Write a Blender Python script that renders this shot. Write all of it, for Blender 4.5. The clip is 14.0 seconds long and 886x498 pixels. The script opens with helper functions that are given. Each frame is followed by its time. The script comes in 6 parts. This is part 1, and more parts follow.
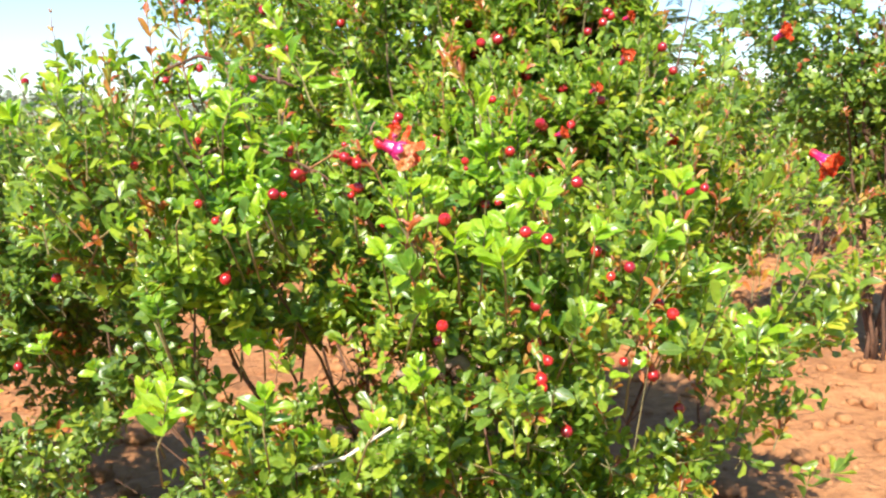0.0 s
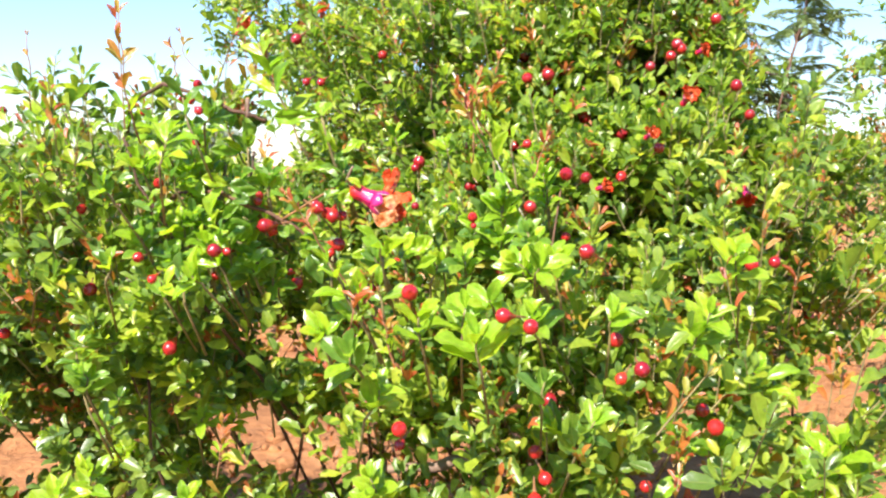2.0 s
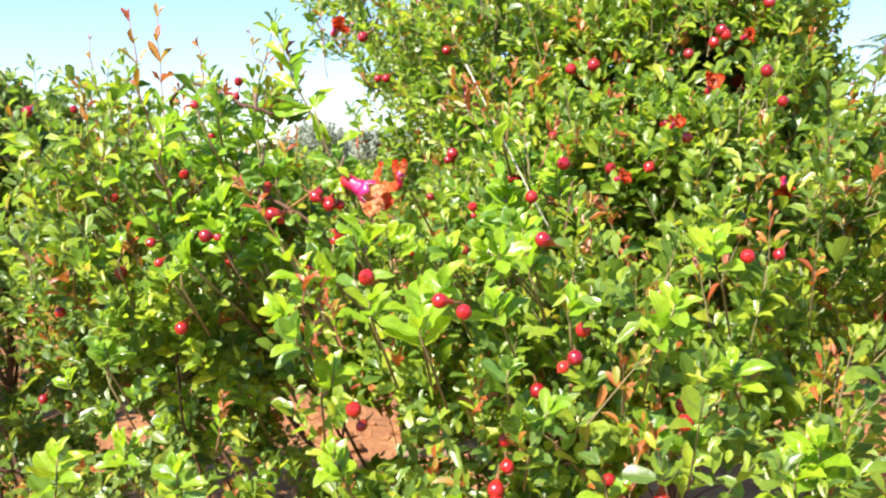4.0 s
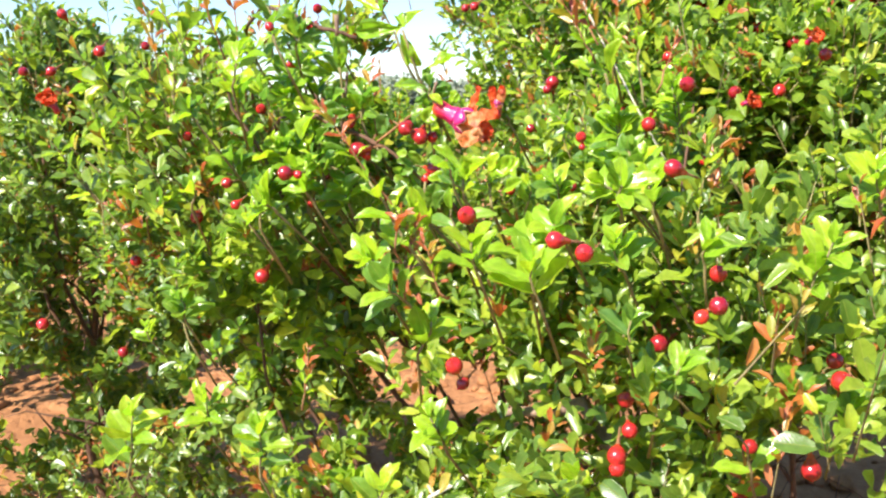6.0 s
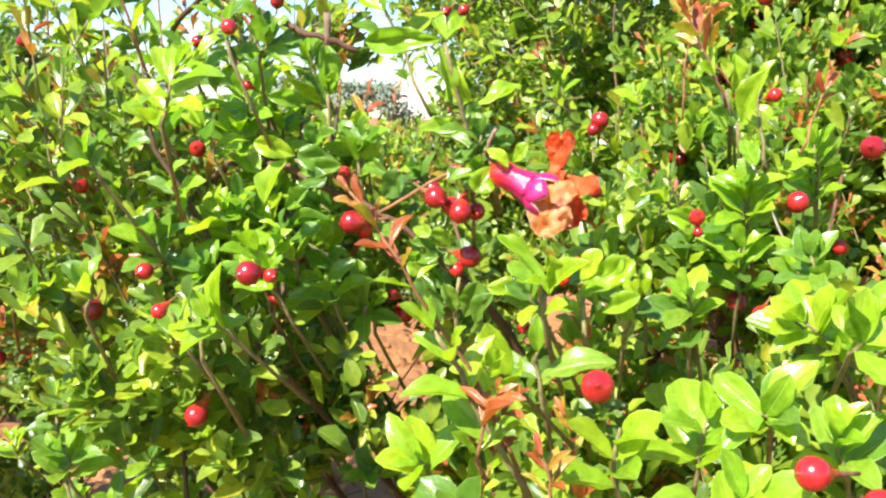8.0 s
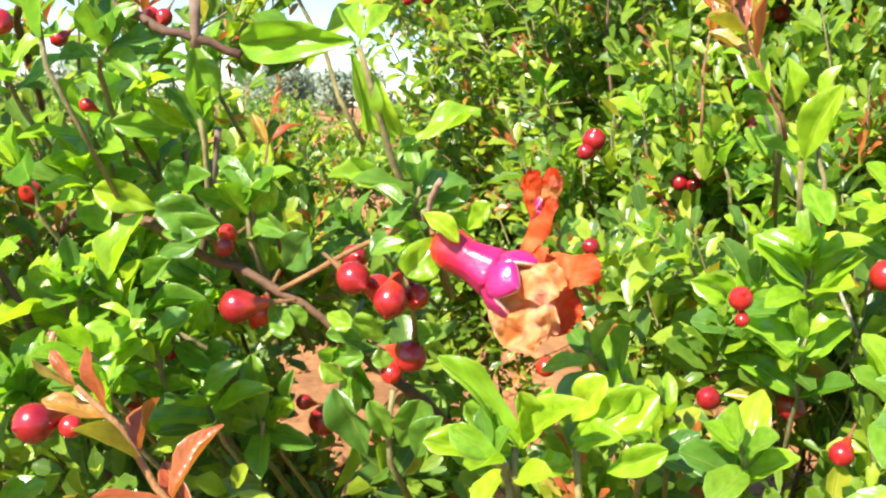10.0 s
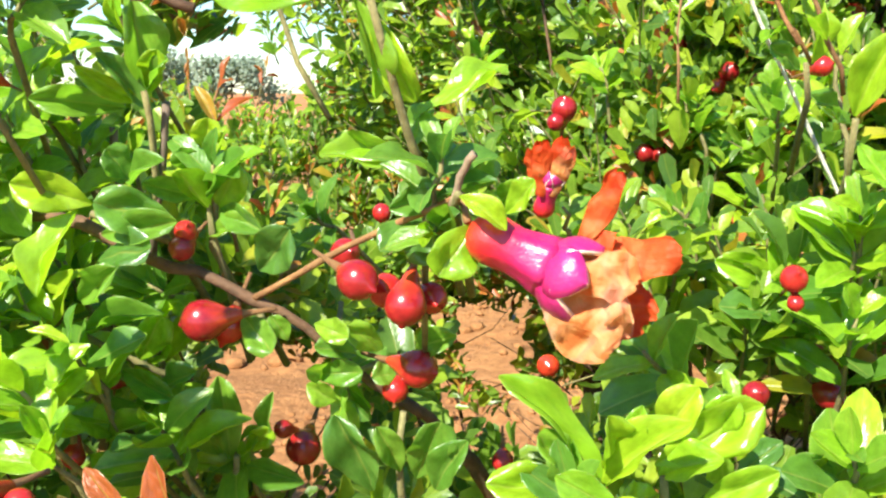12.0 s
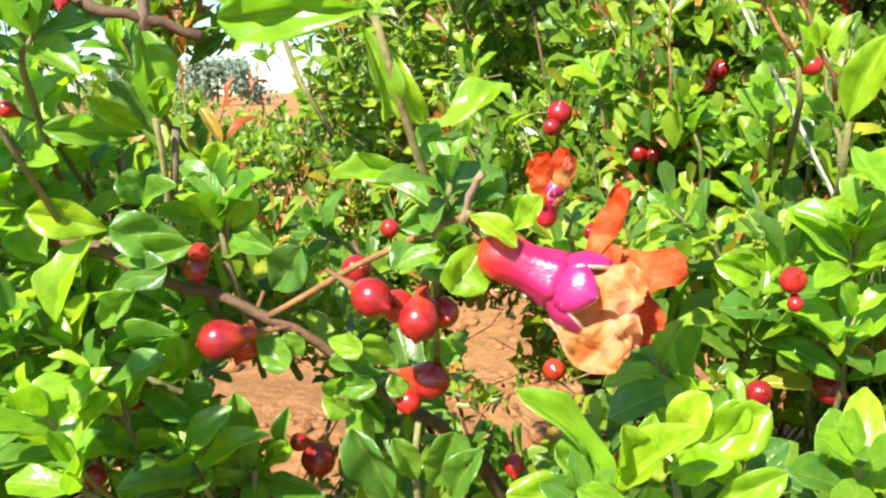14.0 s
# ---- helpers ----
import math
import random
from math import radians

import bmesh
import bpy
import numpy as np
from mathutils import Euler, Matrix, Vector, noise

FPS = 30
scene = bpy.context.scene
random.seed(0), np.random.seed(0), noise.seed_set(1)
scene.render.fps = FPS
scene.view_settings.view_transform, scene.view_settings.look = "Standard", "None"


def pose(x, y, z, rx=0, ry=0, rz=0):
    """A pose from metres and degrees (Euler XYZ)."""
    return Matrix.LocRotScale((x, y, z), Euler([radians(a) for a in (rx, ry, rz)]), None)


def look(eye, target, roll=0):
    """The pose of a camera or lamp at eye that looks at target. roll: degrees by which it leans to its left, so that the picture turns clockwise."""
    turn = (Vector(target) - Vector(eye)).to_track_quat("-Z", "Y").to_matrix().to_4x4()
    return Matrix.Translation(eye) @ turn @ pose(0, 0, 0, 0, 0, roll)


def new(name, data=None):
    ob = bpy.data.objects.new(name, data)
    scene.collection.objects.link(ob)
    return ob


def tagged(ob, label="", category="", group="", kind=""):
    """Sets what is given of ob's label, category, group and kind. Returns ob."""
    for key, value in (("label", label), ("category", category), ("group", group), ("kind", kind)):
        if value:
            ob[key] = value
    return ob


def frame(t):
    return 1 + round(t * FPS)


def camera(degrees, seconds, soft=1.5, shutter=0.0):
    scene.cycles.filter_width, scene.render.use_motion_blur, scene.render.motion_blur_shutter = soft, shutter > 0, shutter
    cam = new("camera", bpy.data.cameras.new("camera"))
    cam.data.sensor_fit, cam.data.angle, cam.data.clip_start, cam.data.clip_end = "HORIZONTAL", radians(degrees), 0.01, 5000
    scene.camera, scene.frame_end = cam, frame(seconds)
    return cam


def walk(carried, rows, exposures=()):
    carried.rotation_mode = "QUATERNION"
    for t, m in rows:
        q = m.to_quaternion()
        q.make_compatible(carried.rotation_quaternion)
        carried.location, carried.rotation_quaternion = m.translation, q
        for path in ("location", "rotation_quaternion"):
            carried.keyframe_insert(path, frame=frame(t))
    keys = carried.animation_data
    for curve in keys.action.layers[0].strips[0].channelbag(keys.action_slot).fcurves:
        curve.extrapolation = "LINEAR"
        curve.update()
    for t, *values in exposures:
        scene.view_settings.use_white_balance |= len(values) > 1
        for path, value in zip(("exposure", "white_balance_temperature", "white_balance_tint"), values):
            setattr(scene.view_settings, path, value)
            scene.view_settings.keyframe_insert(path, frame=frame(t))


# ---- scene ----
cam = camera(50.0, 14.0, soft=2.3)
PATH = [
    (0, (0.084, 0.131, 0.89), (0.025, 2.113, 0.632), -0.6),
    (0.5, (0.12, 0.212, 0.896), (-0.005, 2.197, 0.687), 0.7),
    (1, (0.142, 0.269, 0.899), (-0.039, 2.254, 0.739), 1.1),
    (1.5, (0.164, 0.312, 0.9), (-0.047, 2.294, 0.735), 1.1),
    (2, (0.196, 0.334, 0.894), (-0.134, 2.3, 0.725), 1.1),
    (2.5, (0.251, 0.355, 0.897), (-0.232, 2.287, 0.721), 0.9),
    (2.7, (0.264, 0.357, 0.899), (-0.247, 2.283, 0.722), 0.8),
    (4.8, (0.379, 0.368, 0.878), (-0.42, 2.191, 0.683), 0.2),
    (5, (0.378, 0.371, 0.876), (-0.443, 2.182, 0.656), -0.1),
    (5.5, (0.358, 0.395, 0.873), (-0.466, 2.196, 0.597), -0.3),
    (6, (0.303, 0.439, 0.869), (-0.527, 2.237, 0.589), -0.4),
    (6.5, (0.223, 0.498, 0.882), (-0.607, 2.296, 0.604), -0.3),
    (7, (0.164, 0.56, 0.894), (-0.625, 2.378, 0.624), 0.2),
    (7.5, (0.131, 0.621, 0.9), (-0.559, 2.48, 0.634), 1.3),
    (8, (0.112, 0.668, 0.898), (-0.521, 2.546, 0.627), 2.0),
    (8.5, (0.107, 0.709, 0.903), (-0.53, 2.585, 0.629), 2.3),
    (9, (0.107, 0.769, 0.916), (-0.533, 2.644, 0.643), 2.5),
    (9.2, (0.105, 0.788, 0.918), (-0.537, 2.662, 0.642), 2.5),
    (11.3, (0.031, 0.867, 0.912), (-0.421, 2.789, 0.597), 0.8),
    (11.5, (0.029, 0.873, 0.912), (-0.399, 2.801, 0.594), 0.8),
    (12, (0.024, 0.88, 0.909), (-0.352, 2.817, 0.585), 0.2),
    (12.5, (0.025, 0.884, 0.911), (-0.33, 2.822, 0.566), -0.2),
    (13, (0.024, 0.885, 0.91), (-0.333, 2.824, 0.574), -0.6),
    (13.5, (0.022, 0.884, 0.913), (-0.332, 2.823, 0.574), -0.9),
    (14, (0.02, 0.873, 0.916), (-0.338, 2.812, 0.582), -1.5),
]
walk(cam, [(t, look(eye, target, roll)) for t, eye, target, roll in PATH],
     exposures=[(0.0, 1.83, 6500, 17), (1.0, 1.95, 6500, 20), (2.5, 1.88, 6500, 20), (5.0, 1.86, 6500, 20), (6.5, 1.92, 6500, 15), (9.0, 1.94, 6500, 12), (11.5, 1.90, 6500, 3), (14.0, 1.88, 6500, 0)])

# ---------------------------------------------------------------- sky and sun
SUN_ELEVATION, SUN_AZIMUTH = 44.0, 200.0     # degrees; azimuth clockwise from +y, where the light comes from
world = bpy.data.worlds.new("sky")
scene.world = world
world.use_nodes = True
wn = world.node_tree.nodes
sky = wn.new("ShaderNodeTexSky")
sky.sky_type = "NISHITA"
sky.sun_disc = False
sky.sun_elevation = radians(SUN_ELEVATION)
sky.sun_rotation = radians(SUN_AZIMUTH)
sky.air_density, sky.dust_density, sky.ozone_density = 1.3, 0.0, 9.0
wn["Background"].inputs["Strength"].default_value = 0.070
world.node_tree.links.new(sky.outputs["Color"], wn["Background"].inputs["Color"])

sun_data = bpy.data.lights.new("sun", "SUN")
sun_data.energy, sun_data.angle, sun_data.color = 3.9, radians(0.6), (1.0, 0.94, 0.84)
sun = new("sun", sun_data)
el, az = radians(SUN_ELEVATION), radians(SUN_AZIMUTH)
sun_from = Vector((math.sin(az) * math.cos(el), math.cos(az) * math.cos(el), math.sin(el)))
sun.matrix_world = look(sun_from * 30, (0, 0, 0))


# ---------------------------------------------------------------- materials
def material(name):
    m = bpy.data.materials.new(name)
    m.use_nodes = True
    return m, m.node_tree.nodes, m.node_tree.links, m.node_tree.nodes["Principled BSDF"]


def ramp(nodes, links, source, stops):
    r = nodes.new("ShaderNodeValToRGB")
    while len(r.color_ramp.elements) < len(stops):
        r.color_ramp.elements.new(0.5)
    for e, (p, c) in zip(r.color_ramp.elements, stops):
        e.position, e.color = p, (*c, 1)
    links.new(source, r.inputs["Fac"])
    return r


def noise_node(nodes, links, scale, detail=4.0, rough=0.6, space="Object"):
    co = nodes.new("ShaderNodeTexCoord")
    n = nodes.new("ShaderNodeTexNoise")
    n.inputs["Scale"].default_value, n.inputs["Detail"].default_value, n.inputs["Roughness"].default_value = scale, detail, rough
    links.new(co.outputs[space], n.inputs["Vector"])
    return n


def mix_colour(nodes, links, fac, a, b, kind="MIX"):
    m = nodes.new("ShaderNodeMix")
    m.data_type, m.blend_type = "RGBA", kind
    if isinstance(fac, float):
        m.inputs["Factor"].default_value = fac
    else:
        links.new(fac, m.inputs["Factor"])
    for key, v in (("A", a), ("B", b)):
        sock = next(s for s in m.inputs if s.name == key and s.type == "RGBA")
        if isinstance(v, tuple):
            sock.default_value = (*v, 1)
        else:
            links.new(v, sock)
    return next(s for s in m.outputs if s.type == "RGBA")


def leaf_material(name, stops, single, glow, rough=0.32, rib=True):
    """A glossy leaf: light passes through it; single: one leaf an object, else many in one mesh."""
    m, n, l, b = material(name)
    if single:
        pick = n.new("ShaderNodeObjectInfo").outputs["Random"]
    else:
        pick = n.new("ShaderNodeNewGeometry").outputs["Random Per Island"]
    base = ramp(n, l, pick, stops).outputs["Color"]
    mott = noise_node(n, l, 5.0 if single else 160.0, 3.0)
    shade = ramp(n, l, mott.outputs["Fac"], [(0.3, (0.66, 0.70, 0.56)), (0.7, (1.05, 1.04, 1.0))])
    col = mix_colour(n, l, 1.0, base, shade.outputs["Color"], "MULTIPLY")
    if rib:
        uv = n.new("ShaderNodeUVMap")
        sep = n.new("ShaderNodeSeparateXYZ")
        l.new(uv.outputs["UV"], sep.inputs["Vector"])
        off = n.new("ShaderNodeMath")
        off.operation = "SUBTRACT"
        l.new(sep.outputs["Y"], off.inputs[0])
        off.inputs[1].default_value = 0.5
        mag = n.new("ShaderNodeMath")
        mag.operation = "ABSOLUTE"
        l.new(off.outputs[0], mag.inputs[0])
        line = ramp(n, l, mag.outputs[0], [(0.0, (1, 1, 1)), (0.05, (0, 0, 0)), (0.46, (0, 0, 0)), (0.5, (0.6, 0.6, 0.6))])
        col = mix_colour(n, l, line.outputs["Color"], col, mix_colour(n, l, 0.32, col, (0.50, 0.52, 0.12)))
        inv = n.new("ShaderNodeMath")
        inv.operation = "MULTIPLY_ADD"
        l.new(line.outputs["Color"], inv.inputs[0])
        inv.inputs[1].default_value = -1.0
        l.new(mott.outputs["Fac"], inv.inputs[2])
        bump = n.new("ShaderNodeBump")
        bump.inputs["Strength"].default_value, bump.inputs["Distance"].default_value = 0.5, 0.0006
        # side veins that run slantwise from the midrib
        slant = n.new("ShaderNodeMath")
        slant.operation = "MULTIPLY_ADD"
        l.new(mag.outputs[0], slant.inputs[0])
        slant.inputs[1].default_value = -0.55
        l.new(sep.outputs["X"], slant.inputs[2])
        swing = n.new("ShaderNodeMath")
        swing.operation = "MULTIPLY"
        l.new(slant.outputs[0], swing.inputs[0])
        swing.inputs[1].default_value = 58.0
        vein = n.new("ShaderNodeMath")
        vein.operation = "SINE"
        l.new(swing.outputs[0], vein.inputs[0])
        relief = n.new("ShaderNodeMath")
        relief.operation = "MULTIPLY_ADD"
        l.new(vein.outputs[0], relief.inputs[0])
        relief.inputs[1].default_value = 0.04
        l.new(inv.outputs[0], relief.inputs[2])
        l.new(relief.outputs[0], bump.inputs["Height"])
        l.new(bump.outputs["Normal"], b.inputs["Normal"])
    l.new(col, b.inputs["Base Color"])
    b.inputs["Roughness"].default_value = rough
    b.inputs["IOR"].default_value = 1.5
    b.inputs["Specular IOR Level"].default_value = 0.70    # the waxy skin gleams over the whole leaf, also where light passes through
    thin = n.new("ShaderNodeBsdfTranslucent")
    warm = mix_colour(n, l, 1.0, col, (1.30, 1.38, 0.78), "MULTIPLY")
    l.new(warm, thin.inputs["Color"])
    both = n.new("ShaderNodeMixShader")
    both.inputs["Fac"].default_value = glow
    l.new(b.outputs["BSDF"], both.inputs[1])
    l.new(thin.outputs["BSDF"], both.inputs[2])
    l.new(both.outputs["Shader"], n["Material Output"].inputs["Surface"])
    return m


GREENS = [(0.0, (0.100, 0.200, 0.036)), (0.30, (0.165, 0.285, 0.038)), (0.65, (0.275, 0.405, 0.042)), (0.95, (0.430, 0.535, 0.048)), (0.985, (0.50, 0.50, 0.05)), (1.0, (0.40, 0.17, 0.03))]
DEEP = [(0.0, (0.095, 0.215, 0.042)), (0.5, (0.150, 0.305, 0.042)), (1.0, (0.235, 0.405, 0.042))]
LIME = [(0.0, (0.220, 0.420, 0.026)), (0.5, (0.310, 0.500, 0.026)), (1.0, (0.425, 0.570, 0.030))]
RUSTY = [(0.0, (0.36, 0.070, 0.026)), (0.45, (0.46, 0.14, 0.032)), (0.75, (0.42, 0.24, 0.036)), (1.0, (0.34, 0.34, 0.036))]
FAR = [(0.0, (0.100, 0.180, 0.034)), (0.5, (0.180, 0.300, 0.040)), (0.95, (0.300, 0.420, 0.048)), (1.0, (0.36, 0.18, 0.03))]
leaf_bulk = leaf_material("leaf_green", GREENS, False, 0.54)
# deeper leaf green whose darkness also stands in for shade at the left
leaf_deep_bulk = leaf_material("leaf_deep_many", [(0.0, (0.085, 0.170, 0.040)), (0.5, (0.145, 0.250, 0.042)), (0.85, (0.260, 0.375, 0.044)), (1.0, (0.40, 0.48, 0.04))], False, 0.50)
leaf_young_bulk = leaf_material("leaf_young", RUSTY, False, 0.35, 0.4)
leaf_far = leaf_material("leaf_behind", FAR, False, 0.50, 0.38, rib=False)
leaf_deep = leaf_material("leaf_deep_green", DEEP, True, 0.48)
leaf_mid = leaf_material("leaf_mid_green", [(0.0, (0.125, 0.270, 0.038)), (0.4, (0.195, 0.370, 0.040)), (1.0, (0.310, 0.490, 0.042))], True, 0.52)
leaf_lime = leaf_material("leaf_lime", LIME, True, 0.48, 0.27)
leaf_rust = leaf_material("leaf_rust", RUSTY, True, 0.34, 0.36)


def bark_material(name, dark, light, scale=60.0):
    m, n, l, b = material(name)
    t = noise_node(n, l, scale, 6.0, 0.7)
    r = ramp(n, l, t.outputs["Fac"], [(0.30, dark), (0.72, light)])
    big = noise_node(n, l, scale * 0.12, 2.0)
    tone = ramp(n, l, big.outputs["Fac"], [(0.35, (0.7, 0.7, 0.72)), (0.65, (1.1, 1.05, 1.0))])
    l.new(mix_colour(n, l, 1.0, r.outputs["Color"], tone.outputs["Color"], "MULTIPLY"), b.inputs["Base Color"])
    b.inputs["Roughness"].default_value = 0.8
    bump = n.new("ShaderNodeBump")
    bump.inputs["Strength"].default_value, bump.inputs["Distance"].default_value = 0.6, 0.002
    l.new(t.outputs["Fac"], bump.inputs["Height"])
    l.new(bump.outputs["Normal"], b.inputs["Normal"])
    return m


bark = bark_material("bark", (0.050, 0.026, 0.013), (0.17, 0.085, 0.042), 110.0)
bark_pale = bark_material("bark_pale", (0.12, 0.08, 0.055), (0.30, 0.21, 0.14))
twig_bark = bark_material("twig_bark", (0.13, 0.105, 0.038), (0.29, 0.26, 0.10), 240.0)
red_stem = bark_material("red_stem", (0.20, 0.075, 0.03), (0.34, 0.19, 0.065), 240.0)
straw = bark_material("straw", (0.55, 0.50, 0.38), (0.78, 0.74, 0.62), 300.0)


def fruit_material(name, low, high, rough=0.22):
    """Waxy red skin; paler where low noise lets orange through."""
    m, n, l, b = material(name)
    t = noise_node(n, l, 2.2, 5.0)
    pick = n.new("ShaderNodeObjectInfo").outputs["Random"]
    base = ramp(n, l, pick, [(0.0, low), (1.0, high)]).outputs["Color"]
    # the neck at the stalk turns orange
    sep = n.new("ShaderNodeSeparateXYZ")
    l.new(t.inputs["Vector"].links[0].from_socket, sep.inputs["Vector"])
    along = n.new("ShaderNodeMath")
    along.operation = "MULTIPLY_ADD"
    l.new(sep.outputs["Z"], along.inputs[0])
    along.inputs[1].default_value, along.inputs[2].default_value = -0.5, 0.0
    neck = ramp(n, l, along.outputs[0], [(0.10, (0, 0, 0)), (0.95, (1, 1, 1))])
    base = mix_colour(n, l, neck.outputs["Color"], base, (0.46, 0.052, 0.016))
    spot = ramp(n, l, t.outputs["Fac"], [(0.35, (0.75, 0.7, 0.7)), (0.65, (1.1, 1.15, 1.1))])
    l.new(mix_colour(n, l, 1.0, base, spot.outputs["Color"], "MULTIPLY"), b.inputs["Base Color"])
    b.inputs["Roughness"].default_value = rough
    b.inputs["Subsurface Weight"].default_value = 0.0
    b.inputs["Coat Weight"].default_value = 0.3
    b.inputs["Coat Roughness"].default_value = 0.15
    return m


bud_red = fruit_material("bud_red", (0.22, 0.007, 0.013), (0.42, 0.018, 0.016), 0.26)
bud_orange = fruit_material("bud_orange", (0.42, 0.014, 0.014), (0.50, 0.04, 0.015), 0.22)


def calyx_material():
    m, n, l, b = material("calyx_skin")
    co = n.new("ShaderNodeTexCoord")
    sep = n.new("ShaderNodeSeparateXYZ")
    l.new(co.outputs["Object"], sep.inputs["Vector"])
    way = n.new("ShaderNodeMath")
    way.operation = "MULTIPLY"
    l.new(sep.outputs["Z"], way.inputs[0])
    way.inputs[1].default_value = 29.0
    r = ramp(n, l, way.outputs[0], [(0.05, (0.56, 0.030, 0.014)), (0.22, (0.52, 0.012, 0.03)), (0.42, (0.44, 0.009, 0.085)), (0.95, (0.42, 0.018, 0.150))])
    t = noise_node(n, l, 300.0, 3.0)
    v = ramp(n, l, t.outputs["Fac"], [(0.35, (0.8, 0.75, 0.8)), (0.65, (1.08, 1.1, 1.05))])
    l.new(mix_colour(n, l, 1.0, r.outputs["Color"], v.outputs["Color"], "MULTIPLY"), b.inputs["Base Color"])
    bump = n.new("ShaderNodeBump")
    bump.inputs["Strength"].default_value, bump.inputs["Distance"].default_value = 0.5, 0.0008
    l.new(noise_node(n, l, 260.0, 4.0).outputs["Fac"], bump.inputs["Height"])
    l.new(bump.outputs["Normal"], b.inputs["Normal"])
    b.inputs["Roughness"].default_value = 0.32
    b.inputs["Coat Weight"].default_value = 0.2
    b.inputs["Coat Roughness"].default_value = 0.12
    return m


def petal_material(name, stops):
    m, n, l, b = material(name)
    t = noise_node(n, l, 85.0, 3.0, 0.5)
    own = n.new("ShaderNodeVectorMath")    # each petal's own streaks across it paint the light and shade of wrinkles
    own.operation = "MULTIPLY_ADD"
    l.new(t.inputs["Vector"].links[0].from_socket, own.inputs[0])
    own.inputs[1].default_value = (0.6, 0.6, 1.9)
    l.new(n.new("ShaderNodeObjectInfo").outputs["Random"], own.inputs[2])
    place = t.inputs["Vector"].links[0].from_socket
    l.new(own.outputs["Vector"], t.inputs["Vector"])
    r = ramp(n, l, t.outputs["Fac"], stops)
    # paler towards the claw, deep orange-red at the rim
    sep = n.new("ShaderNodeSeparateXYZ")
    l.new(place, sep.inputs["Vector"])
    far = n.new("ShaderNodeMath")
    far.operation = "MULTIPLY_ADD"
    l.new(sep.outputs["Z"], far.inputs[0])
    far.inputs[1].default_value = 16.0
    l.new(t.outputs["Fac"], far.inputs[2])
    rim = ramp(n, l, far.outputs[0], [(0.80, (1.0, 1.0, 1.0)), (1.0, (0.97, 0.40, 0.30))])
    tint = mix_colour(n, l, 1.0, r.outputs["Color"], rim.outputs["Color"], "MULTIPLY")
    l.new(tint, b.inputs["Base Color"])
    b.inputs["Roughness"].default_value = 0.55
    fine = noise_node(n, l, 420.0, 3.0)
    flat = n.new("ShaderNodeMapping")
    flat.inputs["Scale"].default_value = (1.0, 1.0, 0.28)
    l.new(fine.inputs["Vector"].links[0].from_socket, flat.inputs["Vector"])
    l.new(flat.outputs["Vector"], fine.inputs["Vector"])
    bump = n.new("ShaderNodeBump")
    bump.inputs["Strength"].default_value, bump.inputs["Distance"].default_value = 0.8, 0.0014
    l.new(fine.outputs["Fac"], bump.inputs["Height"])
    l.new(bump.outputs["Normal"], b.inputs["Normal"])
    thin = n.new("ShaderNodeBsdfTranslucent")
    l.new(mix_colour(n, l, 1.0, tint, (1.0, 0.42, 0.25), "MULTIPLY"), thin.inputs["Color"])
    both = n.new("ShaderNodeMixShader")
    both.inputs["Fac"].default_value = 0.4
    l.new(b.outputs["BSDF"], both.inputs[1])
    l.new(thin.outputs["BSDF"], both.inputs[2])
    l.new(both.outputs["Shader"], n["Material Output"].inputs["Surface"])
    return m


def sepal_rim_material():
    m, n, l, b = material("sepal_rim")
    t = noise_node(n, l, 400.0, 3.0)
    r = ramp(n, l, t.outputs["Fac"], [(0.35, (0.78, 0.36, 0.26)), (0.65, (0.90, 0.66, 0.52))])
    l.new(r.outputs["Color"], b.inputs["Base Color"])
    b.inputs["Roughness"].default_value = 0.45
    return m


sepal_rim = sepal_rim_material()
calyx_skin = calyx_material()
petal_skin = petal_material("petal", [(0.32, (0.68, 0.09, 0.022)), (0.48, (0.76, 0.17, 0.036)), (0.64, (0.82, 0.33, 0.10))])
# the same petal with its sunlit sheen put into the colour as peach
petal_sunlit = petal_material("petal_sunlit", [(0.30, (0.74, 0.24, 0.060)), (0.41, (0.81, 0.42, 0.130)), (0.51, (0.85, 0.56, 0.260)), (0.63, (0.88, 0.70, 0.48))])


def soil_material():
    m, n, l, b = material("red_soil")
    a = noise_node(n, l, 1.3, 6.0, 0.65)
    f = noise_node(n, l, 26.0, 8.0, 0.7)
    r = ramp(n, l, a.outputs["Fac"], [(0.30, (0.31, 0.138, 0.055)), (0.55, (0.42, 0.198, 0.079)), (0.75, (0.51, 0.258, 0.110))])
    g = ramp(n, l, f.outputs["Fac"], [(0.30, (0.62, 0.58, 0.55)), (0.62, (1.05, 1.05, 1.05))])
    l.new(mix_colour(n, l, 1.0, r.outputs["Color"], g.outputs["Color"], "MULTIPLY"), b.inputs["Base Color"])
    b.inputs["Roughness"].default_value = 0.95
    b.inputs["Specular IOR Level"].default_value = 0.15
    bump = n.new("ShaderNodeBump")
    bump.inputs["Strength"].default_value, bump.inputs["Distance"].default_value = 0.8, 0.03
    lumps = noise_node(n, l, 9.0, 3.0)
    both = n.new("ShaderNodeMath")
    both.operation = "MULTIPLY_ADD"
    l.new(lumps.outputs["Fac"], both.inputs[0])
    both.inputs[1].default_value = 1.6
    l.new(f.outputs["Fac"], both.inputs[2])
    l.new(both.outputs[0], bump.inputs["Height"])
    l.new(bump.outputs["Normal"], b.inputs["Normal"])
    return m


soil = soil_material()


# ---------------------------------------------------------------- mesh helpers
def mesh_part(name, data, mat, parent, label=""):
    data.materials.append(mat)
    ob = new(name, data)
    ob.parent = parent
    return tagged(ob, label)


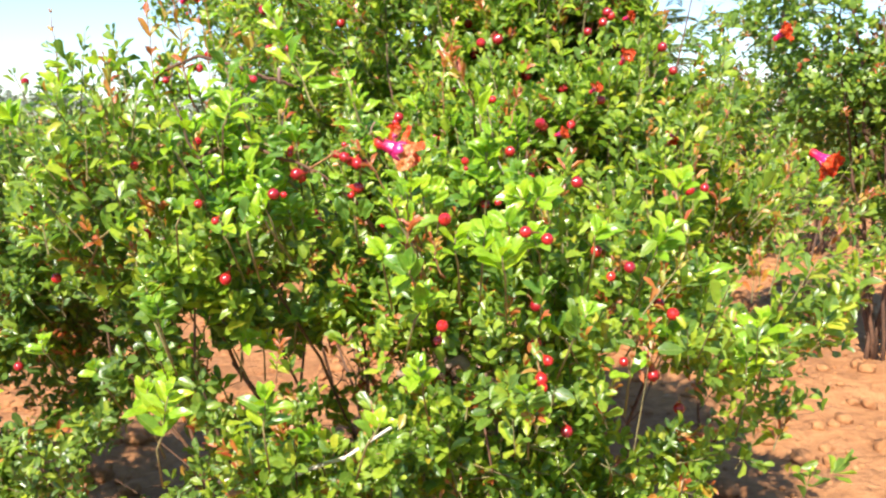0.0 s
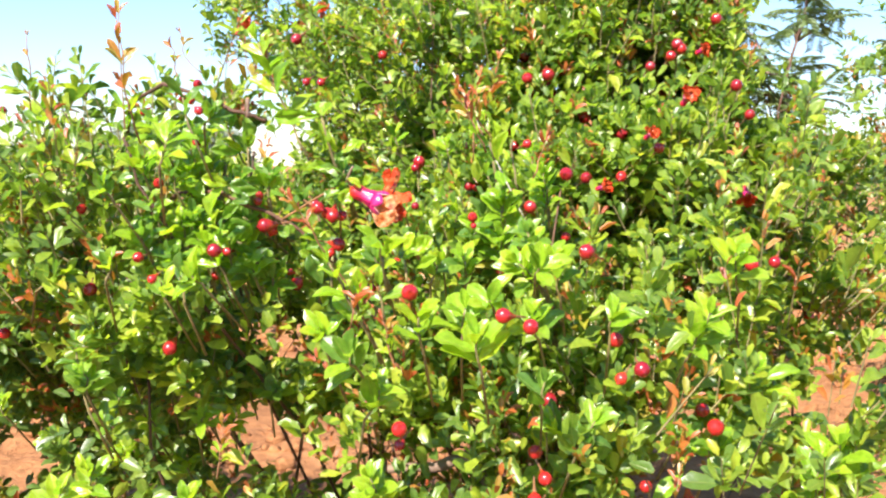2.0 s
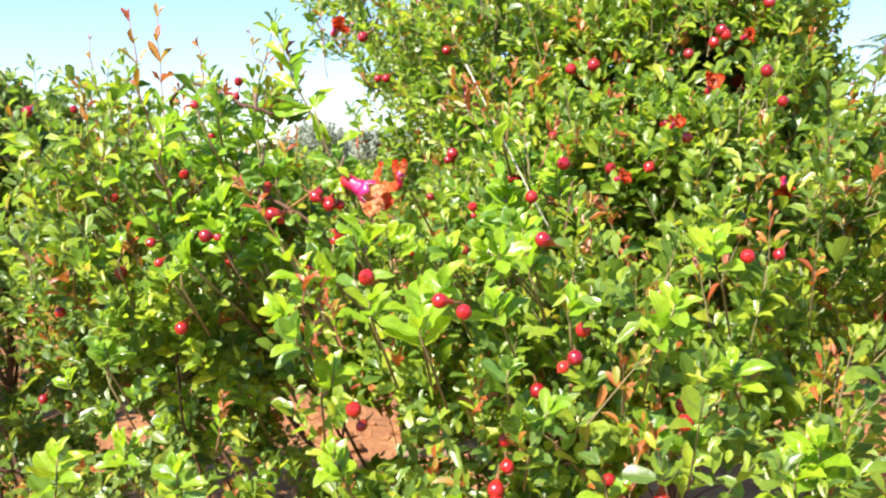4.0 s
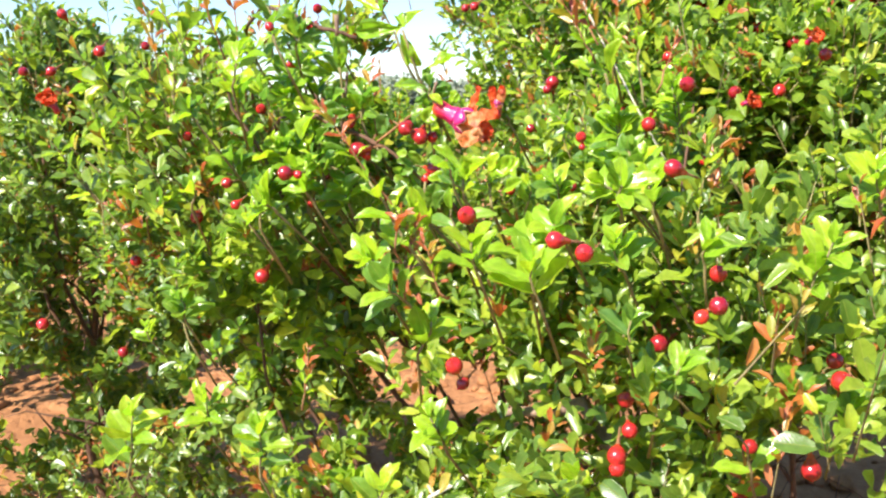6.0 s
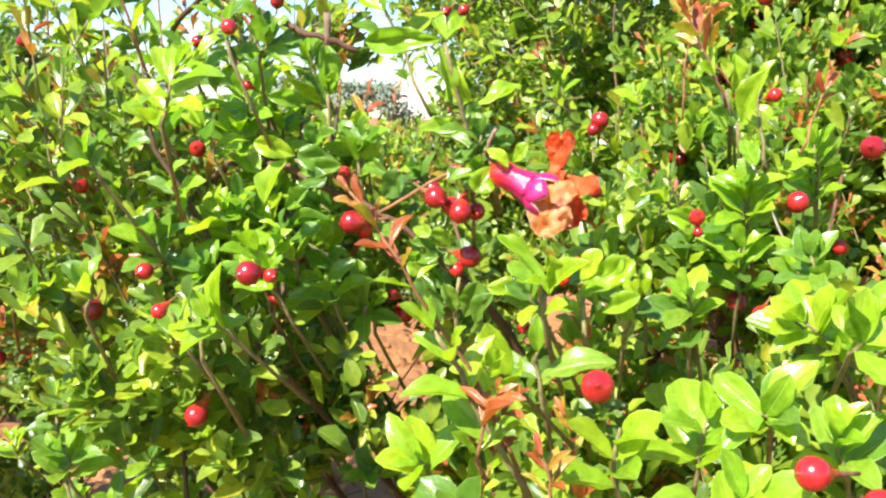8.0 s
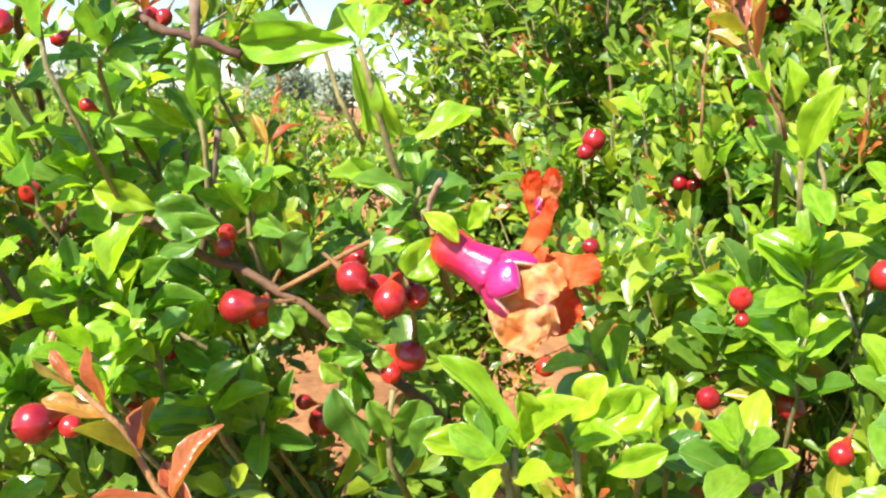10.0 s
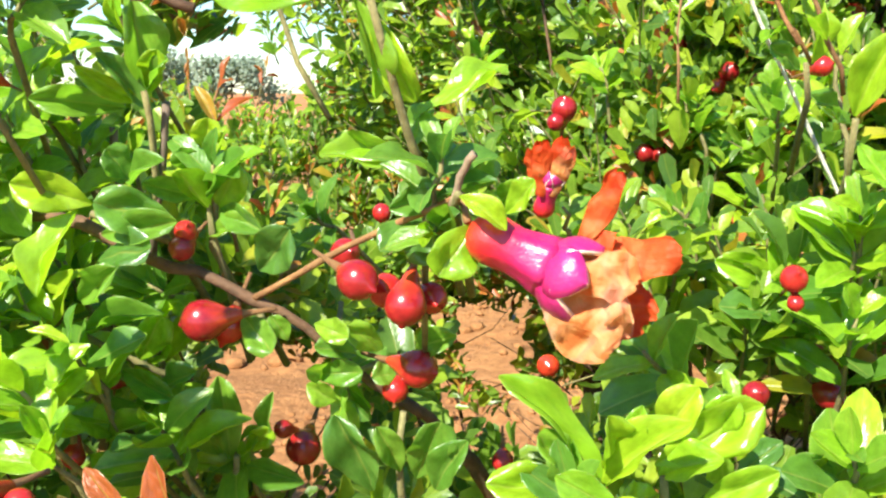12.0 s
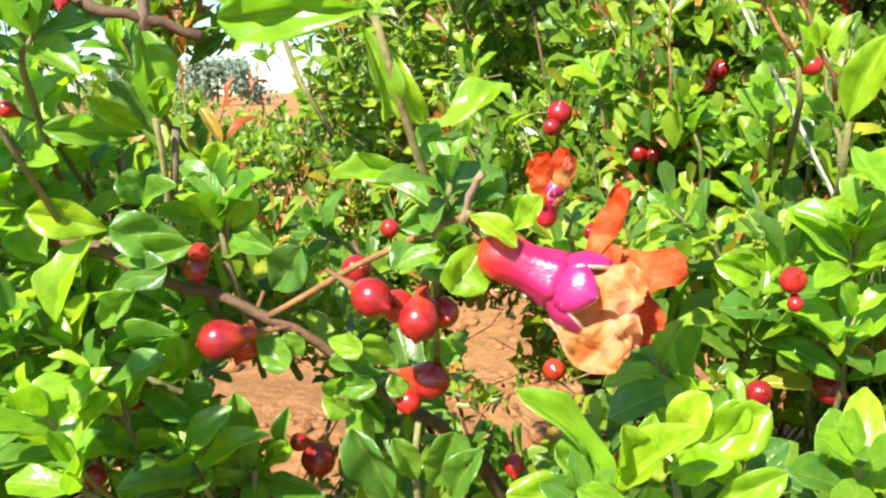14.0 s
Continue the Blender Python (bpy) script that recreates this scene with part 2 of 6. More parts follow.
def part(name, bm, mat, parent, label=""):
    data = bpy.data.meshes.new(name)
    bm.to_mesh(data)
    bm.free()
    data.polygons.foreach_set("use_smooth", [True] * len(data.polygons))
    return mesh_part(name, data, mat, parent, label)


def raw_mesh(name, verts, quads, uvs=None):
    """A mesh from arrays of places and of four-cornered faces."""
    data = bpy.data.meshes.new(name)
    data.vertices.add(len(verts))
    data.vertices.foreach_set("co", np.asarray(verts, np.float32).ravel())
    data.loops.add(quads.size)
    data.loops.foreach_set("vertex_index", quads.ravel().astype(np.int32))
    data.polygons.add(len(quads))
    data.polygons.foreach_set("loop_start", np.arange(0, quads.size, 4, dtype=np.int32))
    data.polygons.foreach_set("use_smooth", np.ones(len(quads), bool))
    if uvs is not None:
        layer = data.uv_layers.new(name="UVMap")
        layer.data.foreach_set("uv", np.asarray(uvs, np.float32)[quads.ravel()].ravel())
    data.update(calc_edges=True)
    data.validate()
    return data


def tube(bm, points, radii, sides=6):
    """A tapered round stem along points, closed at the ends."""
    rings, points = [], [Vector(p) for p in points]
    side = Vector((0.31, 0.17, 0.93))
    for i, (p, r) in enumerate(zip(points, radii)):
        d = (points[min(i + 1, len(points) - 1)] - points[max(i - 1, 0)]).normalized()
        u = d.cross(side)
        u = (u if u.length > 0.05 else d.cross(Vector((1, 0, 0)))).normalized()
        v = d.cross(u)
        rings.append([bm.verts.new(p + r * (math.cos(a) * u + math.sin(a) * v)) for a in (2 * math.pi * k / sides for k in range(sides))])
    for a, b in zip(rings, rings[1:]):
        for k in range(sides):
            bm.faces.new((a[k], a[(k + 1) % sides], b[(k + 1) % sides], b[k]))
    bm.faces.new(rings[0][::-1])
    bm.faces.new(rings[-1])


def wander(a, b, n, sway, rng, sag=0.0):
    """Points from a to b that swing a little, as a branch grows."""
    a, b = Vector(a), Vector(b)
    out, off = [], Vector((0, 0, 0))
    for i in range(n + 1):
        w = i / n
        if 0 < i < n:
            off = off * 0.6 + Vector([rng.uniform(-sway, sway) for _ in range(3)])
        out.append(a.lerp(b, w) + (off if 0 < i < n else Vector((0, 0, 0))) + Vector((0, 0, -sag * 4 * w * (1 - w))))
    return out


def unit(v):
    return v / np.maximum(np.linalg.norm(v, axis=-1, keepdims=True), 1e-9)


def leaf_shape(rows, cols, fold=0.25, bend=0.18, wave=0.0, widest=0.55, tip=1.0, crumple=0.0, sway=0.0):
    """Places, faces and uv of one leaf of length and width 1, from its stalk along +x; the midrib lies low, the tip bends down."""
    xs = np.linspace(0, 1, rows)
    if rows == 5:
        xs = np.array([0.0, 0.26, 0.56, 0.86, 1.0])
    if rows == 4:
        xs = np.array([0.0, 0.34, 0.76, 1.0])
    prof = np.where(xs < widest, np.sin(0.5 * np.pi * np.clip(xs / widest, 0, 1)) ** 0.9, np.clip(1 - np.clip((xs - widest) / (1 - widest), 0, 1) ** 2.3, 0, 1) ** (0.62 * tip))
    prof[0], prof[-1] = 0.07, 0.10 if rows > 5 else 0.40
    verts, uv = [], []
    for i, x in enumerate(xs):
        for j in range(cols):
            s = 2 * j / (cols - 1) - 1
            y = 0.5 * s * prof[i]
            z = fold * abs(y) * (1 - 0.35 * s * s) - bend * x * x + wave * math.sin((9 if s > 0 else 11) * x + (2 if s > 0 else 0)) * s * s * prof[i]
            z += crumple * prof[i] * noise.noise(Vector((x * 3.3, y * 4.0 + sway * 40, fold * 9)))
            verts.append((x, y + sway * (x * x - 0.35 * x), z))
            uv.append((x, 0.5 + 0.5 * s))
    quads = [(i * cols + j, (i + 1) * cols + j, (i + 1) * cols + j + 1, i * cols + j + 1) for i in range(rows - 1) for j in range(cols - 1)]
    return np.array(verts), np.array(quads), np.array(uv)


def leaf_cloud(name, place, along, up, length, width, shapes, rng):
    """One mesh of many leaves: each at its place, lying along one way with its face up."""
    x = unit(along)
    y = unit(np.cross(up, x))
    z = np.cross(x, y)
    pick = rng.integers(0, len(shapes), len(place))
    vs, qs, us, base = [], [], [], 0
    for k, (tv, tq, tu) in enumerate(shapes):
        m = pick == k
        n = int(m.sum())
        if not n:
            continue
        L, W = length[m][:, None, None], width[m][:, None, None]
        v = place[m][:, None] + L * tv[None, :, :1] * x[m][:, None] + W * tv[None, :, 1:2] * y[m][:, None] + L * tv[None, :, 2:] * z[m][:, None]
        vs.append(v.reshape(-1, 3))
        qs.append((tq[None] + (np.arange(n) * len(tv))[:, None, None]).reshape(-1, 4) + base)
        us.append(np.tile(tu, (n, 1)))
        base += n * len(tv)
    return raw_mesh(name, np.concatenate(vs), np.concatenate(qs), np.concatenate(us))


def stem_cloud(name, start, end, radius, sides=4):
    """One mesh of many thin straight stems."""
    d = unit(end - start)
    u = unit(np.cross(d, np.array([0.3, 0.2, 0.93])))
    v = np.cross(d, u)
    ang = 2 * np.pi * np.arange(sides) / sides
    ring = np.cos(ang)[None, :, None] * u[:, None] + np.sin(ang)[None, :, None] * v[:, None]
    a = start[:, None] + radius[:, None, None] * ring
    b = end[:, None] + 0.6 * radius[:, None, None] * ring
    verts = np.concatenate([a, b], 1).reshape(-1, 3)
    k = np.arange(sides)
    q = np.stack([k, (k + 1) % sides, (k + 1) % sides + sides, k + sides], 1)
    return raw_mesh(name, verts, (q[None] + (np.arange(len(start)) * 2 * sides)[:, None, None]).reshape(-1, 4))


BULK = [leaf_shape(4, 3, 0.45, 0.14, 0.03, 0.66, 0.8), leaf_shape(4, 3, 0.70, 0.38, 0.0, 0.68, 0.75), leaf_shape(4, 3, 0.25, 0.05, 0.07, 0.62, 0.9), leaf_shape(4, 3, 0.5, -0.22, 0.05, 0.66, 0.8)]
TINY = [leaf_shape(4, 2, 0.4, 0.15, 0.0, 0.62), leaf_shape(4, 2, 0.5, 0.3, 0.0, 0.62)]
SMALL = [leaf_shape(4, 3, 0.4, 0.15, 0.0, 0.58), leaf_shape(4, 3, 0.5, 0.3, 0.0, 0.55)]


def sprays(tips, ways, rng, pairs, spacing, size, open_angle=(35, 75)):
    """The leaves of many shoots: decussate pairs down from each tip. Gives places, ways, faces up, lengths, widths, and the shoots' feet."""
    P, A, U, L = [], [], [], []
    n = len(tips)
    d = unit(ways)
    ref = unit(np.cross(d, unit(rng.normal(size=(n, 3)))))
    ref2 = np.cross(d, ref)
    feet = tips.copy()
    for k in range(pairs):
        keep = rng.random(n) < (1.0 if k < 3 else 0.85)
        back = spacing * (k + 0.15 * rng.random(n))[:, None] * (0.7 + 0.6 * rng.random((n, 1)))
        foot = tips - d * back
        feet = np.where((back > 0), foot, feet)
        turn = (np.pi / 2) * k + rng.normal(0, 0.35, n)
        for s in (0, np.pi):
            side = np.cos(turn + s)[:, None] * ref + np.sin(turn + s)[:, None] * ref2
            a = np.radians(rng.uniform(open_angle[0], open_angle[1], n) * (0.55 + 0.22 * min(k, 3)))[:, None]
            way = np.cos(a) * d + np.sin(a) * side + rng.normal(0, 0.10, (n, 3))
            m = keep & (rng.random(n) < 0.93)
            P.append((foot + 0.002 * side)[m])
            A.append(way[m])
            U.append((d + 0.75 * np.array([-0.22, -0.66, 0.70]) + rng.normal(0, 0.28, (n, 3)))[m])
            L.append((size * (0.55 + 0.18 * min(k, 3)) * rng.uniform(0.7, 1.25, n))[m])
    L = np.concatenate(L)
    return np.concatenate(P), np.concatenate(A), np.concatenate(U), L, L * rng.uniform(0.44, 0.64, len(L)), feet


def lobe_points(lobe, n, rng, inner=0.62):
    """Shoot tips in the outer shell of an egg-shaped lobe, with the way outwards."""
    c, r = np.array(lobe[:3]), np.array(lobe[3:6])
    q = unit(rng.normal(size=(n, 3)))
    q *= (inner + (1.06 - inner) * rng.random((n, 1)) ** 0.6)
    out = c + q * r
    # an uneven outline: bulges and hollows of a hand's width
    bulge = np.array([noise.noise(Vector((a * 4.5, b * 4.5, d * 4.5 + 3))) + 0.6 * noise.noise(Vector((a * 11, b * 11, d * 11))) for a, b, d in out])
    return out + unit(q / r) * (0.16 * bulge * min(1.0, r.min() / 0.25))[:, None], q / r


def clumps(p, scale, seed):
    """A smooth value round 0 at each place, to gather shoots in clumps."""
    return np.array([noise.noise(Vector((a * scale + seed, b * scale, c * scale))) for a, b, c in p])


def off_segment(p, a, b):
    a, b = np.array(a), np.array(b)
    w = np.clip(((p - a) @ (b - a)) / ((b - a) @ (b - a)), 0, 1)[:, None]
    return np.linalg.norm(p - (a + w * (b - a)), axis=1)


# the lane along the camera's path, kept clear of foliage
CAMERA_LANE = [((0.08, -0.2, 0.88), (0.16, 0.31, 0.90)), ((0.16, 0.31, 0.90), (0.38, 0.37, 0.88)), ((0.38, 0.37, 0.88), (0.13, 0.62, 0.90)), ((0.13, 0.62, 0.90), (0.02, 0.88, 0.91))]

# ---------------------------------------------------------------- ground
def ground_height(x, y):
    near = math.exp(-((x / 9) ** 2 + ((y - 3) / 9) ** 2))
    h = 0.05 * noise.noise(Vector((x * 0.7, y * 0.7, 0))) + 0.035 * noise.noise(Vector((x * 2.3, y * 2.3, 4)))
    h += 0.022 * noise.noise(Vector((x * 7, y * 7, 9))) + 0.012 * noise.noise(Vector((x * 17, y * 17, 2)))
    return h * (0.15 + 0.85 * near)


def build_ground():
    def axis(mid):
        pos, x, step = [0.0], 0.0, 0.045
        while x < 900:
            step = 0.055 if x < 3.2 else step * 1.09
            x += step
            pos.append(x)
        return np.array([mid - v for v in pos[:0:-1]] + [mid + v for v in pos])
    xs, ys = axis(-0.2), axis(3.0)
    verts = [(x, y, ground_height(x, y)) for y in ys for x in xs]
    n = len(xs)
    i = np.arange(len(ys) - 1)[:, None] * n + np.arange(n - 1)[None]
    quads = np.stack([i, i + 1, i + n + 1, i + n], -1).reshape(-1, 4)
    ob = new("ground", raw_mesh("ground", np.array(verts), quads))
    ob.data.materials.append(soil)
    return tagged(ob, "loose cloddy red-orange farm soil, dry and sunlit", "ground", kind="structure")


ground = build_ground()


# ---------------------------------------------------------------- bushes
def near_bud(p, reach=1.0):
    """Whether a place lies between a bud or flower and the camera, up to that share of its cleared line."""
    if reach <= 0:
        return False
    for a, c, r in CLEAR_SIGHT:
        a, c = Vector(a), Vector(a).lerp(Vector(c), reach)
        w = max(0.0, min(1.0, (p - a).dot(c - a) / (c - a).length_squared))
        if (p - a.lerp(c, w)).length < r:
            return True
    return False


def bush_root(name, place, label):
    ob = new(name)
    ob.location = place
    ob.empty_display_size = 0.1
    return tagged(ob, label, "bush", "pomegranate bushes of the orchard")


def local(bush, pts):
    return np.asarray(pts, float) - np.array(bush.location)


def grow(bush, lobes, seed, size=0.0188, per=3700, pairs=5, shapes=BULK, mat=None, stems=True, gaps=(), clear=0.17, spacing=0.009, rusty=0.13, clump=5.0, cut=-0.12):
    """Fills a bush's lobes with leafy shoots and thin twigs."""
    rng = np.random.default_rng(seed)
    tips, ways = [], []
    for lobe in lobes:
        x, y, z = (v ** 1.6 for v in lobe[3:6])
        n = int(per * 4 * math.pi * ((x * y + x * z + y * z) / 3) ** (1 / 1.6) * (lobe[6] if len(lobe) > 6 else 1.0))
        p, w = lobe_points(lobe, n, rng)
        tips.append(p)
        ways.append(unit(w) * 0.8 + np.array([0, 0, 0.75]) + rng.normal(0, 0.35, p.shape))
    tips, ways = np.concatenate(tips), np.concatenate(ways)
    keep = (clumps(tips, clump, seed) > cut) & (tips[:, 2] > 0.10)
    for a, b in CAMERA_LANE:
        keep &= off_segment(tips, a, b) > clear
    for a, b, r in gaps:
        keep &= off_segment(tips, a, b) > r
    tips, ways = tips[keep], unit(ways[keep])
    # some shoots outgrow the rest
    long = (rng.random(len(tips)) < 0.10) & (ways[:, 2] > 0.35)
    tips = tips + np.where(long, rng.uniform(0.02, 0.075, len(tips)), 0.0)[:, None] * (ways * 0.5 + np.array([0, 0, 0.6]))
    for a, b in CAMERA_LANE:
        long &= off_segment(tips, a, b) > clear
    young = rng.random(len(tips)) < rusty
    for tag, m, material_, lab in (("foliage", ~young, mat or leaf_bulk, ""), ("young_foliage", young, leaf_young_bulk, "coppery young shoot leaves")):
        if not m.any():
            continue
        P, A, U, L, W, feet = sprays(tips[m], ways[m], rng, pairs, spacing, size * (0.72 if tag == "young_foliage" else 1.0), (30, 70) if tag == "foliage" else (22, 50))
        mid, free = P + unit(A) * L[:, None] * 0.55, np.ones(len(P), bool)
        for a, b, r in gaps:
            free &= off_segment(mid, a, b) > (r * 0.6 if r > 0.03 and b[2] < 0.1 else r)
        P, A, U, L, W = P[free], A[free], U[free], L[free], W[free]
        ob = mesh_part(tag, leaf_cloud(tag, local(bush, P), A, U, L, W * (0.75 if tag == "young_foliage" else 1.0), shapes, rng), material_, bush, lab)
        tagged(ob, kind="stuff")
        if stems:
            down = feet - ways[m] * np.where(long[m], 0.07, 0.012)[:, None]
            top, bare = tips[m], np.ones(int(m.sum()), bool)
            for a, b, r in gaps:
                for w in (0.0, 0.35, 0.7, 1.0):
                    bare &= off_segment(top + (down - top) * w, a, b) > r * 1.3
            for i in np.flatnonzero(long[m]):    # no bare long twig
                bare[i] &= (np.abs(P - top[i]).max(1) < 0.03).sum() >= 3
            tagged(mesh_part("twigwork", stem_cloud("twigwork", local(bush, down[bare]), local(bush, top[bare]), rng.uniform(0.0006, 0.0010, int(bare.sum()))), twig_bark, bush), kind="stuff")
    return tips


def limbs(bush, lobes, seed, radius=0.016, each=4, mat=None):
    """Stems from the root up into each lobe, each a part, with side branches."""
    rng = random.Random(seed)
    root = Vector(bush.location)
    for lobe in lobes:
        c, r = Vector(lobe[:3]), Vector(lobe[3:6])
        for k in range(each):
            foot = Vector((root.x * 0.45 + c.x * 0.55 + rng.uniform(-0.07, 0.07), root.y * 0.6 + c.y * 0.4 + rng.uniform(-0.07, 0.07), -0.03))
            best = None
            for _ in range(10):    # the stem of several that least hides the soil from the camera
                end = c + Vector((rng.uniform(-0.7, 0.7) * r.x, rng.uniform(-0.7, 0.7) * r.y, rng.uniform(0.0, 0.8) * r.z))
                way = wander(foot + Vector((rng.uniform(-0.12, 0.12), rng.uniform(-0.1, 0.1), 0)), end, 9, 0.022, rng, 0.04)
                free = min((float((off_segment(np.array([p[:] for p in way]), a, b) - w).min()) for a, b, w in soil_gaps), default=1.0)
                if best is None or free > best[0]:
                    best = (free, way)
            bm = bmesh.new()
            pts = best[1]
            rr = radius * rng.uniform(0.6, 1.0)
            tube(bm, [p - root for p in pts], [rr * (1 - 0.75 * i / 9) for i in range(10)], 7)
            for j in (3, 4, 5, 6, 7, 8):
                for _ in range(2):
                    side = Vector((rng.uniform(-1, 1), rng.uniform(-1, 1), rng.uniform(0.1, 1))).normalized() * rng.uniform(0.07, 0.20)
                    if (pts[j] + side).y < 1.45 and root.y < 2:
                        continue
                    sp = wander(pts[j], pts[j] + side, 4, 0.010, rng)
                    sr = rr * (1 - 0.75 * j / 9) * 0.45
                    tube(bm, [p - root for p in sp], [sr * (1 - 0.6 * i / 4) for i in range(5)], 5)
            part("branch", bm, mat or bark, bush)


CLEAR_SIGHT = []    # lines from each bud and flower towards the camera, kept free of leaves


def uncovered(place, radius):
    for eye in ((0.24, 0.36, 0.89), (0.06, 0.79, 0.91)):
        p, e = Vector(place), Vector(eye)
        CLEAR_SIGHT.append((tuple(p), tuple(p + (e - p).normalized() * min(0.16, 0.6 * (e - p).length)), radius))


MAIN = bush_root("pomegranate_bush", (0.14, 1.60, 0), "large leafy pomegranate bush with scarlet flowers and red buds")
# lobes of the crown: centre, half sizes, density
lobes_front = [(0.2, 1.222, 0.583, 0.28, 0.24, 0.22, 0.7), (0.305, 1.417, 0.69, 0.24, 0.22, 0.24, 0.5), (0.065, 1.36, 0.731, 0.15, 0.15, 0.14, 0.8), (0.076, 1.249, 0.403, 0.28, 0.18, 0.12, 0.6),
               (-0.05, 1.14, 0.55, 0.13, 0.1, 0.08, 0.9), (0.11, 1.16, 0.56, 0.15, 0.1, 0.08, 0.9), (-0.11, 1.38, 0.58, 0.12, 0.1, 0.08, 0.7), (-0.17, 1.18, 0.7, 0.11, 0.08, 0.08, 0.9)]
lobes_left = [(-0.236, 1.258, 0.772, 0.18, 0.18, 0.17, 0.9), (-0.433, 1.576, 0.626, 0.22, 0.24, 0.26, 0.7), (-0.222, 2.191, 1.015, 0.18, 0.22, 0.3, 0.6), (-0.379, 2.174, 1.219, 0.22, 0.2, 0.18, 0.28),
              (-0.382, 2.001, 0.756, 0.24, 0.18, 0.15, 0.9), (-0.565, 1.514, 0.695, 0.14, 0.14, 0.2, 0.8), (-0.416, 1.506, 0.4, 0.28, 0.2, 0.12, 0.35), (-0.25, 1.33, 0.92, 0.09, 0.08, 0.07, 1),
              (-0.23, 1.42, 0.62, 0.13, 0.1, 0.08, 0.8), (-0.25, 1.19, 0.67, 0.13, 0.09, 0.11, 0.9)]
lobes_rear = [(0.119, 1.77, 0.951, 0.3, 0.28, 0.32, 0.85), (-0.036, 2.043, 1.028, 0.28, 0.28, 0.38, 0.62), (0.198, 2.117, 0.996, 0.26, 0.26, 0.38, 0.62), (0.5, 1.66, 0.69, 0.2, 0.22, 0.17, 0.6),
              (0.092, 1.61, 0.843, 0.2, 0.16, 0.14, 0.8), (-0.041, 1.946, 0.713, 0.2, 0.2, 0.16, 0.7), (0.08, 1.72, 0.9, 0.16, 0.12, 0.13, 1), (0.38, 1.95, 0.98, 0.16, 0.16, 0.22, 0.9),
              (0.15, 1.62, 0.98, 0.13, 0.11, 0.13, 1), (0.31, 1.76, 1.04, 0.16, 0.14, 0.17, 1), (0.22, 1.86, 1.04, 0.15, 0.1, 0.1, 1), (0.30, 1.60, 0.94, 0.15, 0.12, 0.10, 0.9), (0.14, 1.52, 0.93, 0.13, 0.10, 0.09, 0.9), (0.44, 1.72, 0.93, 0.13, 0.12, 0.10, 0.8), (0.13, 1.43, 0.87, 0.09, 0.08, 0.07, 0.9), (0.22, 1.46, 0.92, 0.09, 0.08, 0.07, 0.9),
              (0.27, 1.64, 1.085, 0.10, 0.08, 0.09, 0.9)]
main_lobes = lobes_front + lobes_left + lobes_rear
# foliage cleared along the camera's lines of sight to the soil: from, to, radius
gaps_low = [((-0.145, 1.052, 0.652), (-0.77, 3.58, 0), 0.055), ((-0.19, 1.056, 0.692), (-1.15, 4.29, -0), 0.04), ((-0.247, 1.038, 0.569), (-0.83, 2.65, -0), 0.07),
            ((0.506, 1.426, 0.665), (1.75, 5.24, 0), 0.06), ((0.558, 1.305, 0.497), (1.16, 2.79, 0), 0.14), ((0.409, 1.321, 0.654), (1.31, 4.62, -0), 0.04),
            ((-0.275, 1.034, 0.547), (-0.85, 2.48, 0), 0.05), ((-0.038, 1.139, 0.64), (-0.76, 3.09, 0), 0.05), ((-0.118, 1.171, 0.645), (-1.06, 3.26, 0), 0.045),
            ((0.453, 1.519, 0.626), (0.92, 4.2, 0), 0.06), ((-0.428, 1.293, 0.566), (-1.59, 2.9, 0), 0.05), ((0.015, 1.117, 0.642), (-0.98, 3.17, 0), 0.04),
            ((0.319, 1.3, 0.559), (0.21, 2.94, 0), 0.1)]
gaps_mid = [((-0.508, 1.146, 0.561), (-2.09, 2.53, -0), 0.07), ((-0.266, 1.152, 0.619), (-1.82, 3.04, 0), 0.035), ((-0.082, 1.186, 0.741), (-1.08, 3.82, 0), 0.035),
            ((-0.076, 1.108, 0.7), (-0.8, 2.81, 0), 0.03), ((-0.266, 1.14, 0.672), (-1.43, 2.67, 0), 0.035), ((-0.404, 1.195, 0.657), (-1.85, 2.74, 0), 0.04),
            ((-0.122, 1.238, 0.793), (-1.04, 3.58, 0), 0.055), ((-0.108, 1.238, 0.776), (-0.82, 3.26, 0), 0.04), ((-0.034, 1.278, 0.809), (-0.44, 4.33, 0), 0.05),
            ((0.062, 1.419, 0.75), (0.25, 3.89, 0), 0.025), ((-0.123, 1.21, 0.809), (-1.2, 3.75, 0), 0.018), ((-0.111, 1.22, 0.796), (-0.98, 3.53, 0), 0.026),
            ((-0.102, 1.22, 0.786), (-0.84, 3.32, 0), 0.022)]
gaps_near = [((-0.136, 1.232, 0.772), (-0.97, 3.15, 0), 0.012), ((-0.028, 1.22, 0.824), (-0.46, 4.32, 0), 0.02), ((-0.029, 1.237, 0.805), (-0.38, 3.89, 0), 0.024),
             ((-0.038, 1.239, 0.826), (-0.57, 4.59, 0), 0.016), ((0.056, 1.32, 0.779), (0.26, 3.86, 0), 0.01), ((0.079, 0.986, 0.686), (-1, 3.2, 0), 0.03),
             ((0.018, 0.974, 0.634), (-0.92, 2.55, 0), 0.035), ((-0.197, 1.076, 0.645), (-1.8, 3.05, 0), 0.035), ((-0.514, 1.143, 0.555), (-2.06, 2.48, 0), 0.08),
             ((-0.36, 1.21, 0.596), (-1.57, 2.9, 0), 0.04), ((-0.038, 1.138, 0.632), (-0.73, 3.01, 0), 0.04), ((-0.083, 1.13, 0.667), (-1.05, 3.38, 0), 0.035),
             ((0.316, 1.193, 0.599), (0.18, 2.97, 0), 0.06)]
